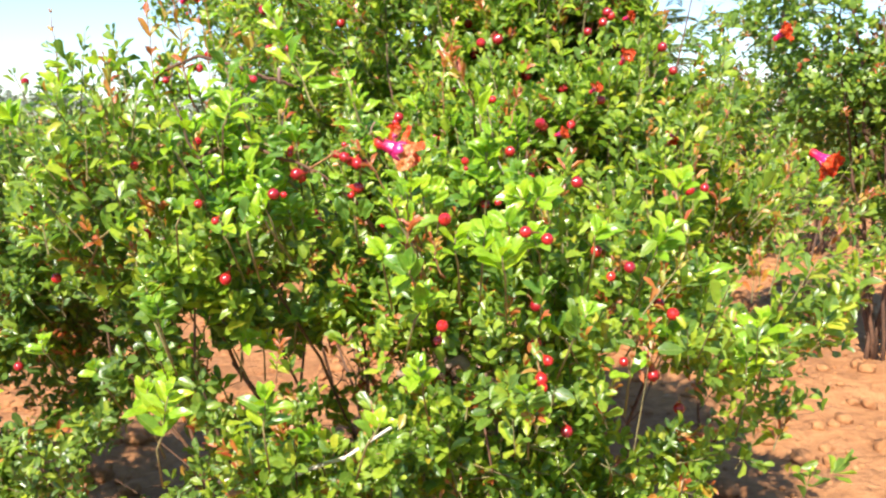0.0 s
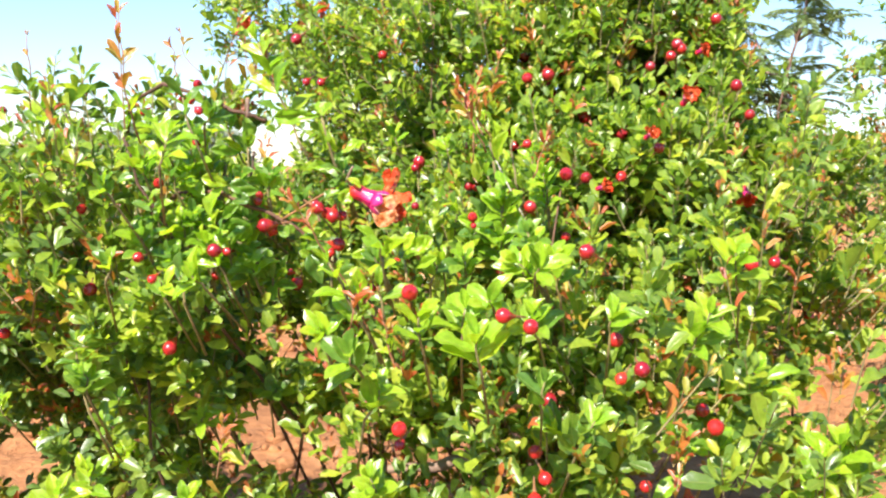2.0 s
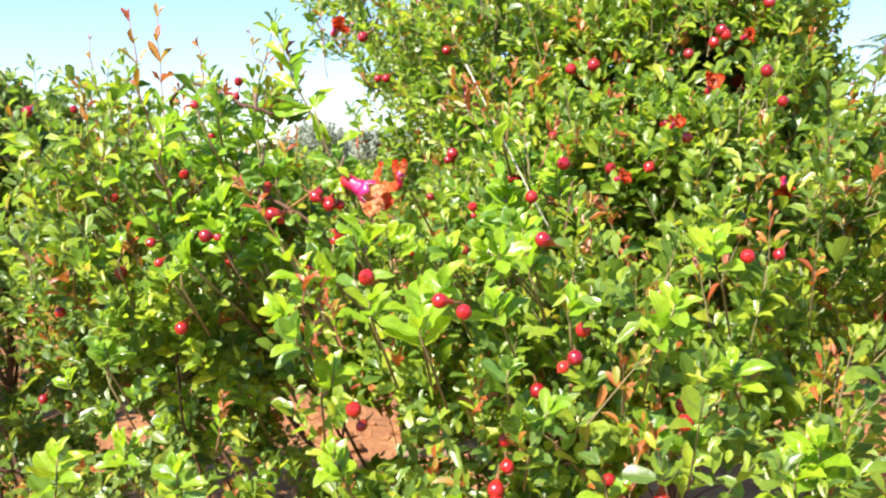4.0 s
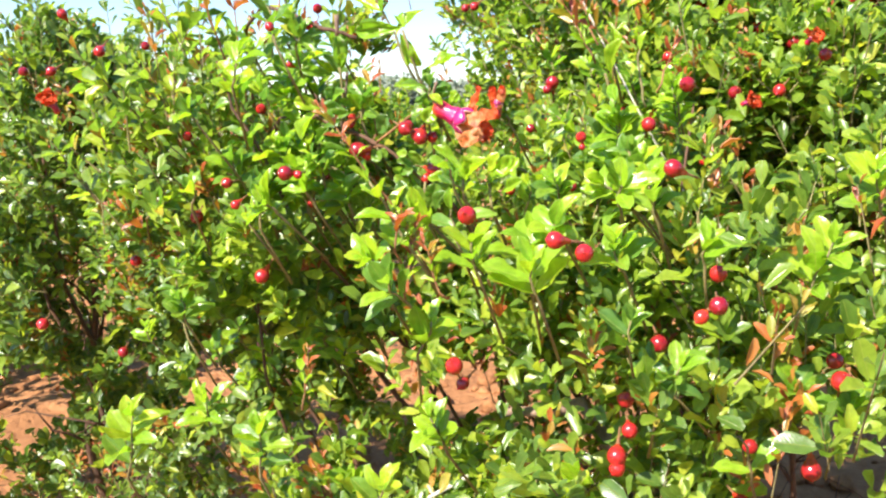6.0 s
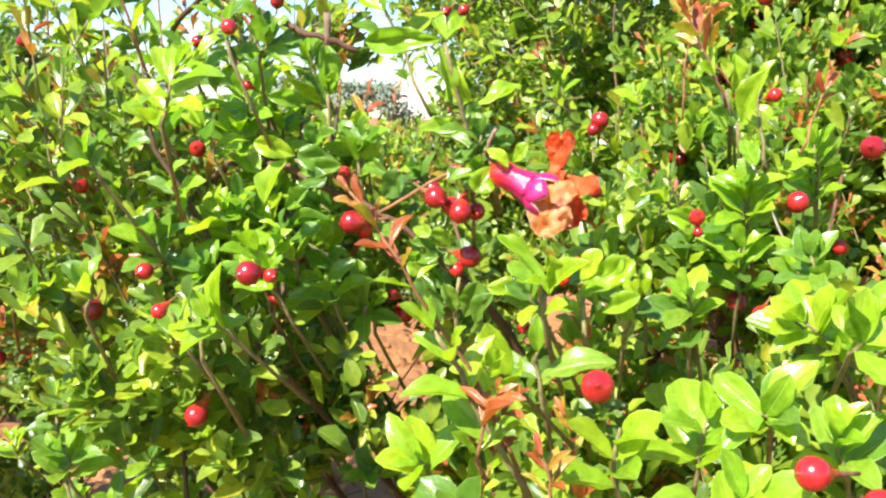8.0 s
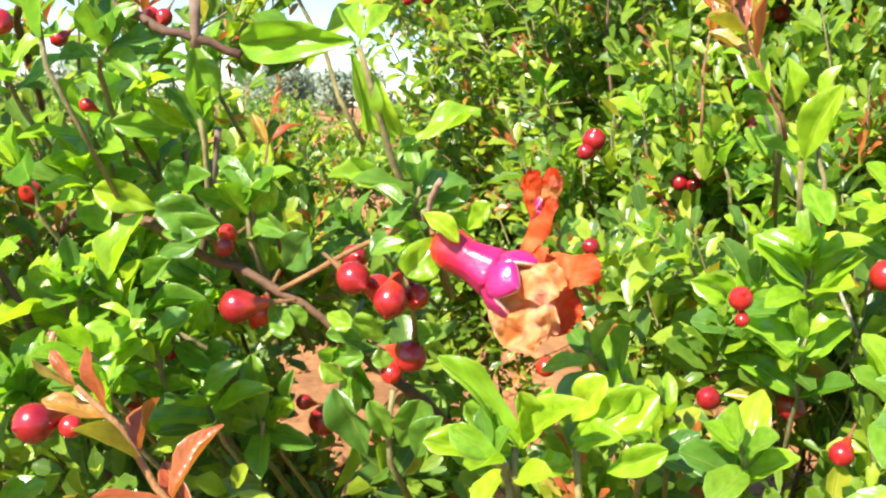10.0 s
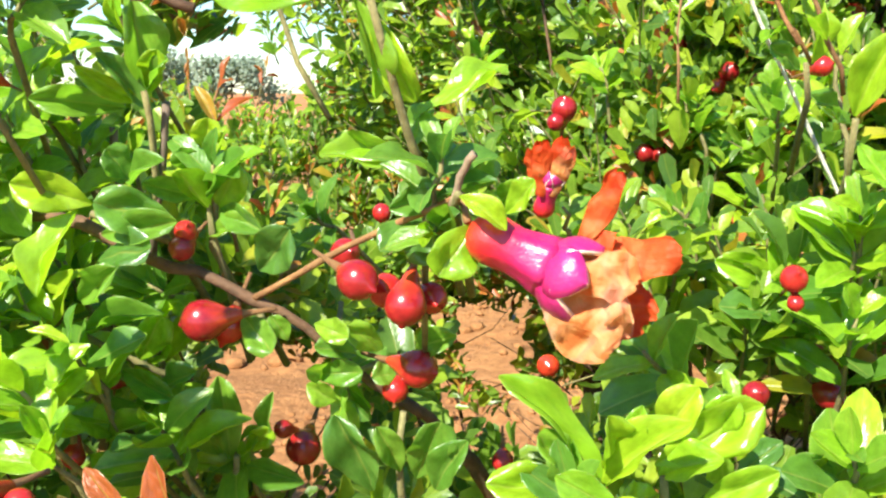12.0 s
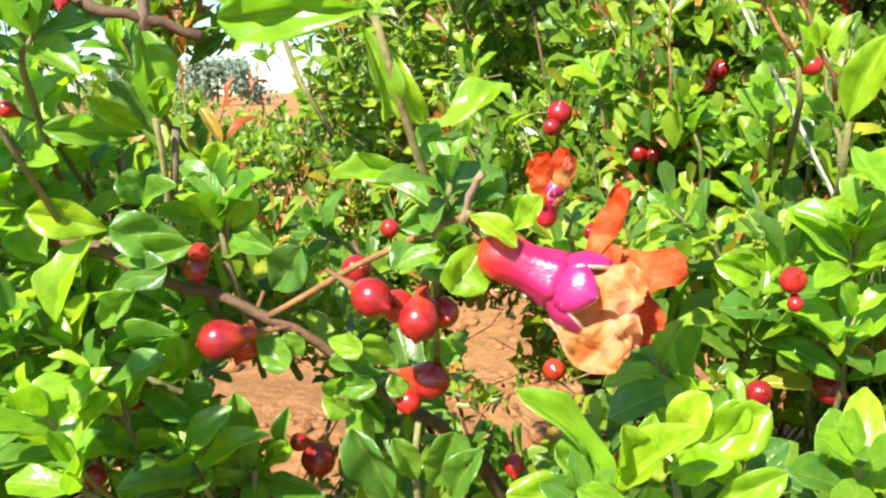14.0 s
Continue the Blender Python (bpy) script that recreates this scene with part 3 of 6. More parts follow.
gaps_right = [((0.280, 1.091, 0.618), (0.04, 2.82, 0), 0.045), ((0.330, 1.114, 0.627), (0.21, 2.98, 0), 0.05), ((0.369, 1.132, 0.622), (0.35, 3.00, 0), 0.045), ((0.351, 1.668, 0.737), (0.21, 8.53, 0), 0.04)]
soil_gaps = gaps_low + gaps_mid + gaps_near + gaps_right
# more foliage cleared to fit the camera's view of sky, flower and stalk
sight_gaps = [((-0.0809, 1.1004, 0.9158), (-0.9425, 2.8603, 0.9595), 0.018), ((-0.0949, 1.1601, 0.9112), (-0.8516, 2.9029, 0.9161), 0.026),
              ((0.447, 1.661, 1.063), (0.66, 3.08, 1.24), 0.085), ((0.470, 1.660, 0.992), (0.71, 3.07, 1.10), 0.06), ((0.488, 1.673, 1.085), (0.74, 3.10, 1.29), 0.1),
              ((0.359, 1.317, 0.964), (0.571, 2.919, 1.077), 0.026), ((0.016, 0.892, 0.913), (0.000, 0.980, 0.898), 0.215), ((0.111, 1.281, 0.860), (0.046, 1.266, 0.988), 0.014), ((0.09, 1.20, 0.865), (0.06, 1.20, 0.95), 0.012)]
limbs(MAIN, main_lobes, 5, 0.0055, each=1)

LEFT = bush_root("pomegranate_bush", (-0.93, 1.76, 0), "dense glossy pomegranate bush, partly in its own shade")
left_lobes = [(-0.806, 1.649, 0.678, 0.30, 0.30, 0.32, 0.9), (-0.936, 1.695, 0.928, 0.14, 0.2, 0.13, 0.8), (-1.305, 1.734, 0.554, 0.36, 0.36, 0.48, 0.8), (-0.769, 1.612, 0.300, 0.34, 0.28, 0.16, 0.2)]
grow(LEFT, left_lobes, 7, gaps=soil_gaps, mat=leaf_deep_bulk, size=0.021, per=2300)
limbs(LEFT, left_lobes, 8, 0.010, each=2)


def far_bush(place, height, spread, seed, per=420):
    rng = random.Random(seed)
    b = bush_root("pomegranate_bush", place, "pomegranate bush standing behind in the orchard row")
    x, y = place[:2]
    lobes = []
    for k in range(6):
        a = k * 1.05 + rng.uniform(-0.3, 0.3)
        d = spread * rng.uniform(0.25, 0.55)
        lobes.append((x + d * math.cos(a), y + d * math.sin(a), height * rng.uniform(0.45, 0.68), spread * rng.uniform(0.42, 0.6), spread * rng.uniform(0.42, 0.6), height * rng.uniform(0.28, 0.40), 0.6))
    grow(b, lobes, seed, size=0.036, per=per, pairs=4, shapes=TINY, mat=leaf_far, stems=False, spacing=0.013, clump=2.5, cut=-0.1)
    limbs(b, lobes, seed + 1, 0.014, 2, bark)
    return b


far_bush((1.62, 3.72, 0), 1.8, 0.62, 21, 800)
far_bush((0.20, 4.60, 0), 1.4, 0.9, 22, 420)
far_bush((-2.40, 4.60, 0), 0.98, 0.8, 23, 420)
far_bush((-2.60, 2.50, 0), 1.05, 0.6, 24, 420)
for k, (x, y, h) in enumerate(((3.9, 4.4, 1.9), (-0.9, 6.6, 1.05), (-3.4, 6.8, 1.05), (2.3, 6.6, 1.6), (-5.0, 4.6, 1.0), (-5.8, 6.9, 1.05), (4.9, 7.0, 1.8), (-2.0, 9.2, 1.1), (0.6, 9.4, 1.2), (3.4, 9.4, 1.5), (-4.6, 9.3, 1.1), (-7.4, 9.1, 1.1))):
    far_bush((x, y, 0), h, 0.9, 40 + 2 * k, 150)

# ---------------------------------------------------------------- shoots, buds and flowers of the main bush
def leaf_mesh(name, mat, *shape, **more):
    v, q, u = leaf_shape(*shape, **more)
    data = raw_mesh(name, v, q, u)
    data.materials.append(mat)
    return data


LEAVES = {}
for age, mat in (("deep", leaf_deep), ("mid", leaf_mid), ("lime", leaf_lime), ("rust", leaf_rust)):
    LEAVES[age] = [leaf_mesh("leaf", mat, 9, 5, fold=0.38, bend=0.10, wave=0.035, widest=0.62, tip=0.85), leaf_mesh("leaf", mat, 9, 5, fold=0.60, bend=0.26, wave=0.045, widest=0.56),
                   leaf_mesh("leaf", mat, 9, 5, fold=0.25, bend=0.06, wave=0.06, widest=0.64, tip=0.85), leaf_mesh("leaf", mat, 9, 5, fold=0.50, bend=-0.10, wave=0.035, widest=0.54),
                   leaf_mesh("leaf", mat, 9, 5, fold=0.30, bend=0.40, wave=0.05, widest=0.58)]


# larger leaves with folded blades, rolled margins and wavy edges
FLESHY = {}
for age, mat in (("deep", leaf_deep), ("mid", leaf_mid), ("lime", leaf_lime)):
    FLESHY[age] = [leaf_mesh("leaf", mat, 15, 9, fold=0.40, bend=0.10, wave=0.05, widest=0.62, tip=0.8, crumple=0.10, sway=0.12), leaf_mesh("leaf", mat, 15, 9, fold=0.75, bend=0.16, wave=0.06, widest=0.56, crumple=0.08, sway=-0.16),
                   leaf_mesh("leaf", mat, 15, 9, fold=0.22, bend=0.05, wave=0.08, widest=0.64, tip=0.7, crumple=0.12, sway=-0.10), leaf_mesh("leaf", mat, 15, 9, fold=0.55, bend=-0.14, wave=0.07, widest=0.58, tip=0.9, crumple=0.10, sway=0.18),
                   leaf_mesh("leaf", mat, 15, 9, fold=0.30, bend=0.30, wave=0.05, widest=0.60, tip=0.7, crumple=0.12, sway=0.14)]


def put_leaf(shoot_ob, root, foot, way, up, length, width, age, rng, reach=1.0):
    if near_bud(foot + way.normalized() * length * 0.5, reach) or near_bud(foot + way.normalized() * length * 0.9, reach):
        return None
    ob = new("leaf", rng.choice(LEAVES[age]))
    ob.parent = shoot_ob
    x = way.normalized()
    y = up.cross(x).normalized()
    z = x.cross(y)
    m = Matrix((x * length, y * width, z * length)).transposed().to_4x4()
    ob.matrix_basis = Matrix.Translation(foot - root) @ m
    return ob


TOWARD_LIGHT = Vector((-0.22, -0.72, 0.66))


def leaf_pairs(ob, root, pts, pairs, length, age, rng, top=0.55, spread=(38, 68), reach=1.0):
    """Opposite leaves, each pair a quarter turn on, from the tip of a stem down."""
    turn = rng.uniform(0, math.pi)
    for k in range(pairs):
        w = 1 - k / max(pairs, 1) * 0.9
        f = w * (len(pts) - 1)
        i = min(int(f), len(pts) - 2)
        foot = pts[i].lerp(pts[i + 1], f - i)
        d = (pts[i + 1] - pts[i]).normalized()
        u = d.cross(Vector((0.3, 0.5, 0.81))).normalized()
        v = d.cross(u)
        turn += math.pi / 2 + rng.uniform(-0.35, 0.35)
        for s in (0, math.pi):
            side = math.cos(turn + s) * u + math.sin(turn + s) * v
            a = radians(rng.uniform(*spread)) * (0.5 + 0.25 * min(k, 2))
            way = math.cos(a) * d + math.sin(a) * side + Vector([rng.uniform(-0.12, 0.12) for _ in range(3)])
            L = length * (top + (1 - top) * min(k, 2) / 2) * rng.uniform(0.8, 1.15)
            slim = rng.uniform(0.40, 0.52) if age != "rust" else rng.uniform(0.22, 0.33)
            up = d * 0.7 + TOWARD_LIGHT + Vector([rng.uniform(-0.3, 0.3) for _ in range(3)])
            if up.normalized().cross(way.normalized()).length < 0.25:
                up = v
            tone = age
            if age == "rust" and k > pairs * 0.6:
                tone = "lime"
            elif age == "lime" and k > 2 and rng.random() < 0.5:
                tone = "mid"
            elif age == "mid":
                tone = rng.choice(("mid", "mid", "lime", "deep"))
            put_leaf(ob, root, foot, way, up, L, L * slim, tone, rng, reach)


def shoot(bush, foot, tip, pairs, length, age, seed, reach=None):
    rng = random.Random(seed)
    root = Vector(bush.location)
    foot, tip = Vector(foot), Vector(tip)
    back = foot + (foot - tip).normalized() * 0.03 + Vector((0, 0.03, -0.02))
    pts = [back] + wander(foot, tip, 4, 0.002, rng)
    bm = bmesh.new()
    tube(bm, [p - root for p in pts], [0.0011, 0.0011, 0.0010, 0.0009, 0.0008, 0.0006], 6)
    ob = part("shoot", bm, red_stem if age == "rust" else twig_bark, bush)
    leaf_pairs(ob, root, pts[1:], pairs, length, age, rng, reach=reach if reach is not None else 0.3 if foot.y > 1.07 else 1.0)
    return ob


def sprig(bush, points, leaves):
    """A twig whose leaves are set one by one: foot, tip, width, face, age, form."""
    root = Vector(bush.location)
    points = [Vector(p) for p in points]
    points = [points[0] + Vector((0, 0.03, -0.03))] + points
    bm = bmesh.new()
    tube(bm, [p - root for p in points], [0.0014 - 0.0005 * i / len(points) for i in range(len(points))], 7)
    ob = part("shoot", bm, twig_bark, bush)
    for foot, tip, width, face, age, form in leaves:
        foot, x, n = Vector(foot), Vector(tip) - Vector(foot), Vector(face)
        y = n.cross(x).normalized()
        leaf = new("leaf", FLESHY[age][form])
        leaf.parent = ob
        leaf.matrix_basis = Matrix.Translation(foot - root) @ Matrix((x, y * width, n.normalized() * x.length)).transposed().to_4x4()
    return ob


def tall_shoot(bush, a, b, c, pairs, length, age, seed):
    rng = random.Random(seed)
    root = Vector(bush.location)
    a, b, c = Vector(a), Vector(b), Vector(c)
    pts = wander(a, b, 3, 0.002, rng) + wander(b, c, 4, 0.002, rng)[1:]
    bm = bmesh.new()
    tube(bm, [p - root for p in pts], [(0.0009 if age == "rust" else 0.0013) - 0.00006 * i for i in range(len(pts))], 6)
    ob = part("shoot", bm, red_stem if age == "rust" else twig_bark, bush)
    leaf_pairs(ob, root, pts, pairs, length, age, rng, 0.6, (30, 58))
    return ob


def stem(bush, points, r0, r1, mat, seed, name="branch", sway=0.0015, sides=8):
    """A thicker woody branch through its bends, with small knots."""
    rng = random.Random(seed)
    root = Vector(bush.location)
    pts = []
    for a, b in zip(points, points[1:]):
        pts += wander(a, b, 3, sway, rng)[:-1]
    pts.append(Vector(points[-1]))
    n = len(pts) - 1
    bm = bmesh.new()
    tube(bm, [p - root for p in pts], [(r0 + (r1 - r0) * i / n) * (1.0 + (0.18 if i % 3 == 0 else -0.05) * rng.random()) for i in range(n + 1)], sides)
    return part(name, bm, mat, bush)


def lathe(profile, sides=16):
    """A round body about +z from pairs of height and radius."""
    bm = bmesh.new()
    rings = [[bm.verts.new((r * math.cos(2 * math.pi * k / sides), r * math.sin(2 * math.pi * k / sides), z)) for k in range(sides)] for z, r in profile]
    for a, b in zip(rings, rings[1:]):
        for k in range(sides):
            bm.faces.new((a[k], a[(k + 1) % sides], b[(k + 1) % sides], b[k]))
    bm.faces.new(rings[0][::-1])
    bm.faces.new(rings[-1])
    return bm


def bm_data(name, bm, mat):
    data = bpy.data.meshes.new(name)
    bm.to_mesh(data)
    bm.free()
    data.polygons.foreach_set("use_smooth", [True] * len(data.polygons))
    data.materials.append(mat)
    return data


# a bud of radius 1: a narrow neck at the stalk, a round body, a small puckered tip
PEAR = [(-1.9, 0.16), (-1.6, 0.30), (-1.15, 0.46), (-0.7, 0.76), (-0.3, 0.95), (0.05, 1.0), (0.4, 0.93), (0.7, 0.72), (0.9, 0.42), (0.97, 0.2), (1.06, 0.12), (1.12, 0.03)]
ROUND = [(-1.35, 0.22), (-1.1, 0.42), (-0.8, 0.70), (-0.4, 0.93), (0.0, 1.0), (0.4, 0.94), (0.72, 0.72), (0.92, 0.44), (1.05, 0.25), (1.25, 0.14), (1.35, 0.03)]
BUDS = {("red", 0): bm_data("bud", lathe(PEAR), bud_red), ("red", 1): bm_data("bud", lathe(ROUND), bud_red),
        ("orange", 0): bm_data("bud", lathe(PEAR), bud_orange), ("orange", 1): bm_data("bud", lathe(ROUND), bud_orange)}
STALK = bm_data("stalk", lathe([(-3.4, 0.12), (-2.4, 0.13), (-1.7, 0.22), (-1.15, 0.30)], 8), red_stem)
bud_count = [0]


def facing(place, way, size, roll=0.0):
    return Matrix.Translation(place) @ Vector(way).to_track_quat("Z", "Y").to_matrix().to_4x4() @ pose(0, 0, 0, 0, 0, roll) @ Matrix.Scale(size, 4)


def bud(bush, place, way, radius, skin):
    bud_count[0] += 1
    uncovered(place, radius + 0.006)
    k = bud_count[0]
    ob = new("bud", BUDS[skin, 0 if k % 3 else 1])
    ob.parent = bush
    ob.matrix_basis = facing(Vector(place) - Vector(bush.location), way, radius, 40 * k)
    tagged(ob, "glossy red flower bud" if skin == "red" else "orange-red flower bud")
    st = new("stalk", STALK)
    st.parent = ob


def petal_bm(length, width, seed, crumple=0.003, curl=0.3, narrow=0.3):
    """A thin crumpled petal from the origin along +z, its face to -y: broad wrinkles across it, fine ones along, a wavy rim."""
    bm = bmesh.new()
    rows, cols = 25, 21
    grid = []
    for i in range(rows):
        w = i / (rows - 1)
        round_off = math.sqrt(max(0.0, 1 - ((w - 0.62) / 0.42) ** 2)) if w > 0.62 else 1.0
        half = 0.5 * width * (narrow + (1 - narrow) * math.sin(0.5 * math.pi * min(1, w / 0.62)) ** 1.1) * max(0.16, round_off)
        line = []
        for j in range(cols):
            s = 2 * j / (cols - 1) - 1
            x, z = half * s, length * w
            y = -curl * length * w * w + 0.30 * half * s * s
            y += crumple * w ** 0.6 * (1.5 * noise.noise(Vector((x * 70 + seed * 3.1, z * 170, seed))) + 0.9 * noise.noise(Vector((x * 190, z * 260 + seed, seed + 2))) + 0.35 * noise.noise(Vector((x * 520, z * 420, seed + 8))))
            y += 0.0016 * abs(s) ** 3 * w * math.sin(13 * w + seed + (2 if s > 0 else 0))
            x += 0.07 * width * w * noise.noise(Vector((s * 1.5, z * 230, seed + 5)))
            z += 0.14 * width * w ** 3 * noise.noise(Vector((s * 2.4, seed, 4)))
            line.append(bm.verts.new((x, y, z)))
        grid.append(line)
    for i in range(rows - 1):
        for j in range(cols - 1):
            bm.faces.new((grid[i][j], grid[i][j + 1], grid[i + 1][j + 1], grid[i + 1][j]))
    bmesh.ops.solidify(bm, geom=bm.faces[:], thickness=0.00025)
    return bm


# the calyx of a flower 0.060 long: a rounded foot, a waist, and a tube that widens
CALYX = [(0.0, 0.0020), (0.0010, 0.0042), (0.003, 0.0060), (0.006, 0.0067), (0.009, 0.0063), (0.0125, 0.0059), (0.0165, 0.0064), (0.020, 0.0073), (0.0225, 0.0078)]
def ribbed(bm):
    """Six soft ribs and a slightly uneven skin, as a calyx has."""
    for v in bm.verts:
        a, w = math.atan2(v.co.y, v.co.x), v.co.z / 0.0225
        k = 1 + 0.06 * w * math.cos(6 * a) + 0.05 * noise.noise(v.co * 140)
        v.co.x, v.co.y = v.co.x * k, v.co.y * k
    return bm


CALYX_DATA = bm_data("flower", ribbed(lathe(CALYX, 36)), calyx_skin)


def sepal_data(length=0.0125, width=0.0122):
    """A fleshy pointed sepal, bulging outwards; its rim and inner side are pale."""
    bm = bmesh.new()
    sides = []
    for skin in (0.0, 0.0011):
        grid = []
        for i in range(9):
            w = i / 8
            half = (0.5 * width * (0.80 + 0.35 * math.sin(math.pi * w * 0.8)) * (1 - w ** 3.6) + 0.0003) * (1 - 60 * skin * w)
            grid.append([bm.verts.new((half * s, -0.0020 * math.sin(math.pi * w) + skin + 0.0026 * s * s * (1 - 0.5 * w), 0.0205 + length * w)) for s in (-1, -0.6, -0.2, 0.2, 0.6, 1)])
        sides.append(grid)
    outer, inner = sides
    for i in range(8):
        for j in range(5):
            bm.faces.new((outer[i][j], outer[i][j + 1], outer[i + 1][j + 1], outer[i + 1][j]))
            bm.faces.new((inner[i + 1][j], inner[i + 1][j + 1], inner[i][j + 1], inner[i][j])).material_index = 1
        bm.faces.new((outer[i + 1][0], inner[i + 1][0], inner[i][0], outer[i][0])).material_index = 1
        bm.faces.new((outer[i][5], inner[i][5], inner[i + 1][5], outer[i + 1][5])).material_index = 1
    for j in range(5):
        bm.faces.new((outer[8][j], outer[8][j + 1], inner[8][j + 1], inner[8][j])).material_index = 1
    data = bm_data("sepal", bm, calyx_skin)
    data.materials.append(sepal_rim)
    return data


SEPAL_DATA = sepal_data()


def flower(bush, foot, way, length, seed, petals=(), sepals=5, face=None, flare=(14, 24), pale=()):
    """An open flower; petals, where given: way in the world, length, width, curl, the way its face looks, its foot from
    the calyx's mouth.
    face: the side to which the first sepal turns; pale: the petals whose sunlit sheen is painted as peach."""
    rng = random.Random(seed)
    k = length / 0.060
    uncovered(Vector(foot) + Vector(way).normalized() * length * 0.3, 0.014)
    uncovered(Vector(foot) + Vector(way).normalized() * length * 0.75, 0.022 * k + 0.010)
    ob = new("flower", CALYX_DATA)
    ob.parent = bush
    ob.matrix_basis = facing(Vector(foot) - Vector(bush.location), way, k, rng.uniform(0, 60))
    if face:
        z = Vector(way).normalized()
        y = -(Vector(face) - z * z.dot(Vector(face))).normalized()
        ob.matrix_basis = Matrix.Translation(Vector(foot) - Vector(bush.location)) @ Matrix((y.cross(z), y, z)).transposed().to_4x4() @ Matrix.Scale(k, 4)
    tagged(ob, "open scarlet flower with a waxy magenta calyx")
    turn = ob.matrix_basis.to_3x3().normalized().inverted()
    for i in range(sepals):
        s = new("sepal", SEPAL_DATA)
        s.parent = ob
        s.matrix_basis = pose(0, 0, 0, 0, 0, 360 * i / sepals) @ Matrix.Translation((0, -0.0062, 0.0205)) @ pose(0, 0, 0, rng.uniform(*flare), 0, 0) @ Matrix.Translation((0, 0, -0.0205))
    if not petals:
        petals = []
        axis = Vector(way).normalized()
        side = axis.orthogonal().normalized()
        for i in range(5):
            around = Matrix.Rotation(i * 1.257 + rng.uniform(-0.3, 0.3), 3, axis) @ side
            petals.append(((axis * rng.uniform(0.8, 1.3) + around * rng.uniform(0.3, 0.9)), 0.028 * rng.uniform(0.85, 1.15), 0.024 * rng.uniform(0.8, 1.2), rng.uniform(-0.3, 0.3)))
    for i, (w, ln, wd, curl, *more) in enumerate(petals):
        bm = petal_bm(ln, wd, seed + 7 * i, crumple=(0.24 if wd > 0.013 else 0.17) * wd, curl=curl)
        p = part("petal", bm, petal_sunlit if i in pale else petal_skin, ob, "crumpled petal, its sunlit sheen painted peach-orange" if i in pale else "crumpled scarlet petal")
        d = (turn @ Vector(w)).normalized()
        out = Vector((d.x, d.y, 0))
        out = out.normalized() if out.length > 0.05 else Vector((0, -1, 0))
        y = -(out - d * out.dot(d)).normalized()
        mouth = Vector((0, 0, 0.0215)) + out * 0.0030
        if more:
            n = turn @ Vector(more[0])
            y = -(n - d * n.dot(d)).normalized()
            mouth = Vector((0, 0, 0.0215)) + turn @ Vector(more[1]) / k
        x = y.cross(d)
        p.matrix_basis = Matrix.Translation(mouth) @ Matrix((x, y, d)).transposed().to_4x4()
    bm = bmesh.new()
    for i in range(14):
        a, t = rng.uniform(0, 6.28), rng.uniform(0, 0.5)
        tip = Vector((math.cos(a) * t * 0.012, math.sin(a) * t * 0.012, 0.022 + 0.008 * rng.random()))
        tube(bm, [(tip.x * 0.4, tip.y * 0.4, 0.014), tip], [0.0002, 0.0002], 4)
        bmesh.ops.create_icosphere(bm, subdivisions=1, radius=0.0006, matrix=Matrix.Translation(tip))
    part("stamens", bm, bark_pale, ob, "pale yellow stamens inside the flower")
    return ob


# the great flower and the branch on which it sits
flower(MAIN, (-0.0145, 1.113, 0.8756), (0.907, -0.03, -0.41), 0.060, 30, face=(0.18, -0.97, 0.17), flare=(20, 27), pale=(2, 3),
       petals=[((0.0106, 0.0032, 0.0189), 0.0219, 0.0074, 0.10, (-0.40, -0.89, 0.04), (0.0070, 0.0020, 0.0039)),
               ((0.0249, 0.0005, 0.0005), 0.0249, 0.0121, 0.06, (0.25, -0.80, 0.50), (0.0076, 0.0038, 0.0022)),
               ((0.0202, -0.0033, -0.0046), 0.0205, 0.0150, -0.12, (-0.01, -0.78, 0.59), (0.0025, -0.0030, 0.0039)),
               ((0.0174, -0.0039, -0.0167), 0.0238, 0.0205, -0.08, (0.08, -1.00, 0.12), (0.0005, -0.0034, -0.0023)),
               ((0.0193, 0.0014, -0.0124), 0.0235, 0.0166, 0.05, (0.50, -0.79, 0.25), (0.0061, 0.0040, -0.0014)),
               ((0.0127, 0.0000, 0.0045), 0.0135, 0.0083, 0.15, (0.31, -0.54, 0.71), (0.0044, 0.0022, 0.0024))])
stem(MAIN, [(-0.046, 1.166, 0.812), (-0.067, 1.160, 0.829), (-0.090, 1.154, 0.845), (-0.115, 1.150, 0.855), (-0.146, 1.152, 0.868), (-0.195, 1.169, 0.866), (-0.292, 1.255, 0.824), (-0.255, 1.459, 0.548)], 0.0014, 0.0025, bark, 51)
stem(MAIN, [(-0.258, 1.452, 0.556), (-0.12, 1.62, 0.25), (0.06, 1.62, -0.03)], 0.0036, 0.009, bark, 54)
stem(MAIN, [(-0.090, 1.154, 0.845), (-0.064, 1.146, 0.860), (-0.039, 1.135, 0.873), (-0.018, 1.122, 0.883), (-0.015, 1.113, 0.877)], 0.0011, 0.0009, red_stem, 52, "twig", 0.0006)
stem(MAIN, [(-0.021, 1.122, 0.879), (-0.018, 1.119, 0.888), (-0.014, 1.117, 0.894)], 0.0010, 0.0011, bark_pale, 53, "twig", 0.0003)
stem(MAIN, [(-0.36, 1.36, 0.86), (-0.27, 1.222, 0.952), (-0.209, 1.166, 0.967), (-0.160, 1.146, 0.953), (-0.132, 1.138, 0.942), (-0.116, 1.140, 0.938), (-0.102, 1.146, 0.933)], 0.0020, 0.0016, bark, 55, "twig")
stem(MAIN, [(-0.117, 1.140, 0.935), (-0.116, 1.138, 0.952)], 0.0019, 0.0021, bark_pale, 56, "twig", 0.0002)
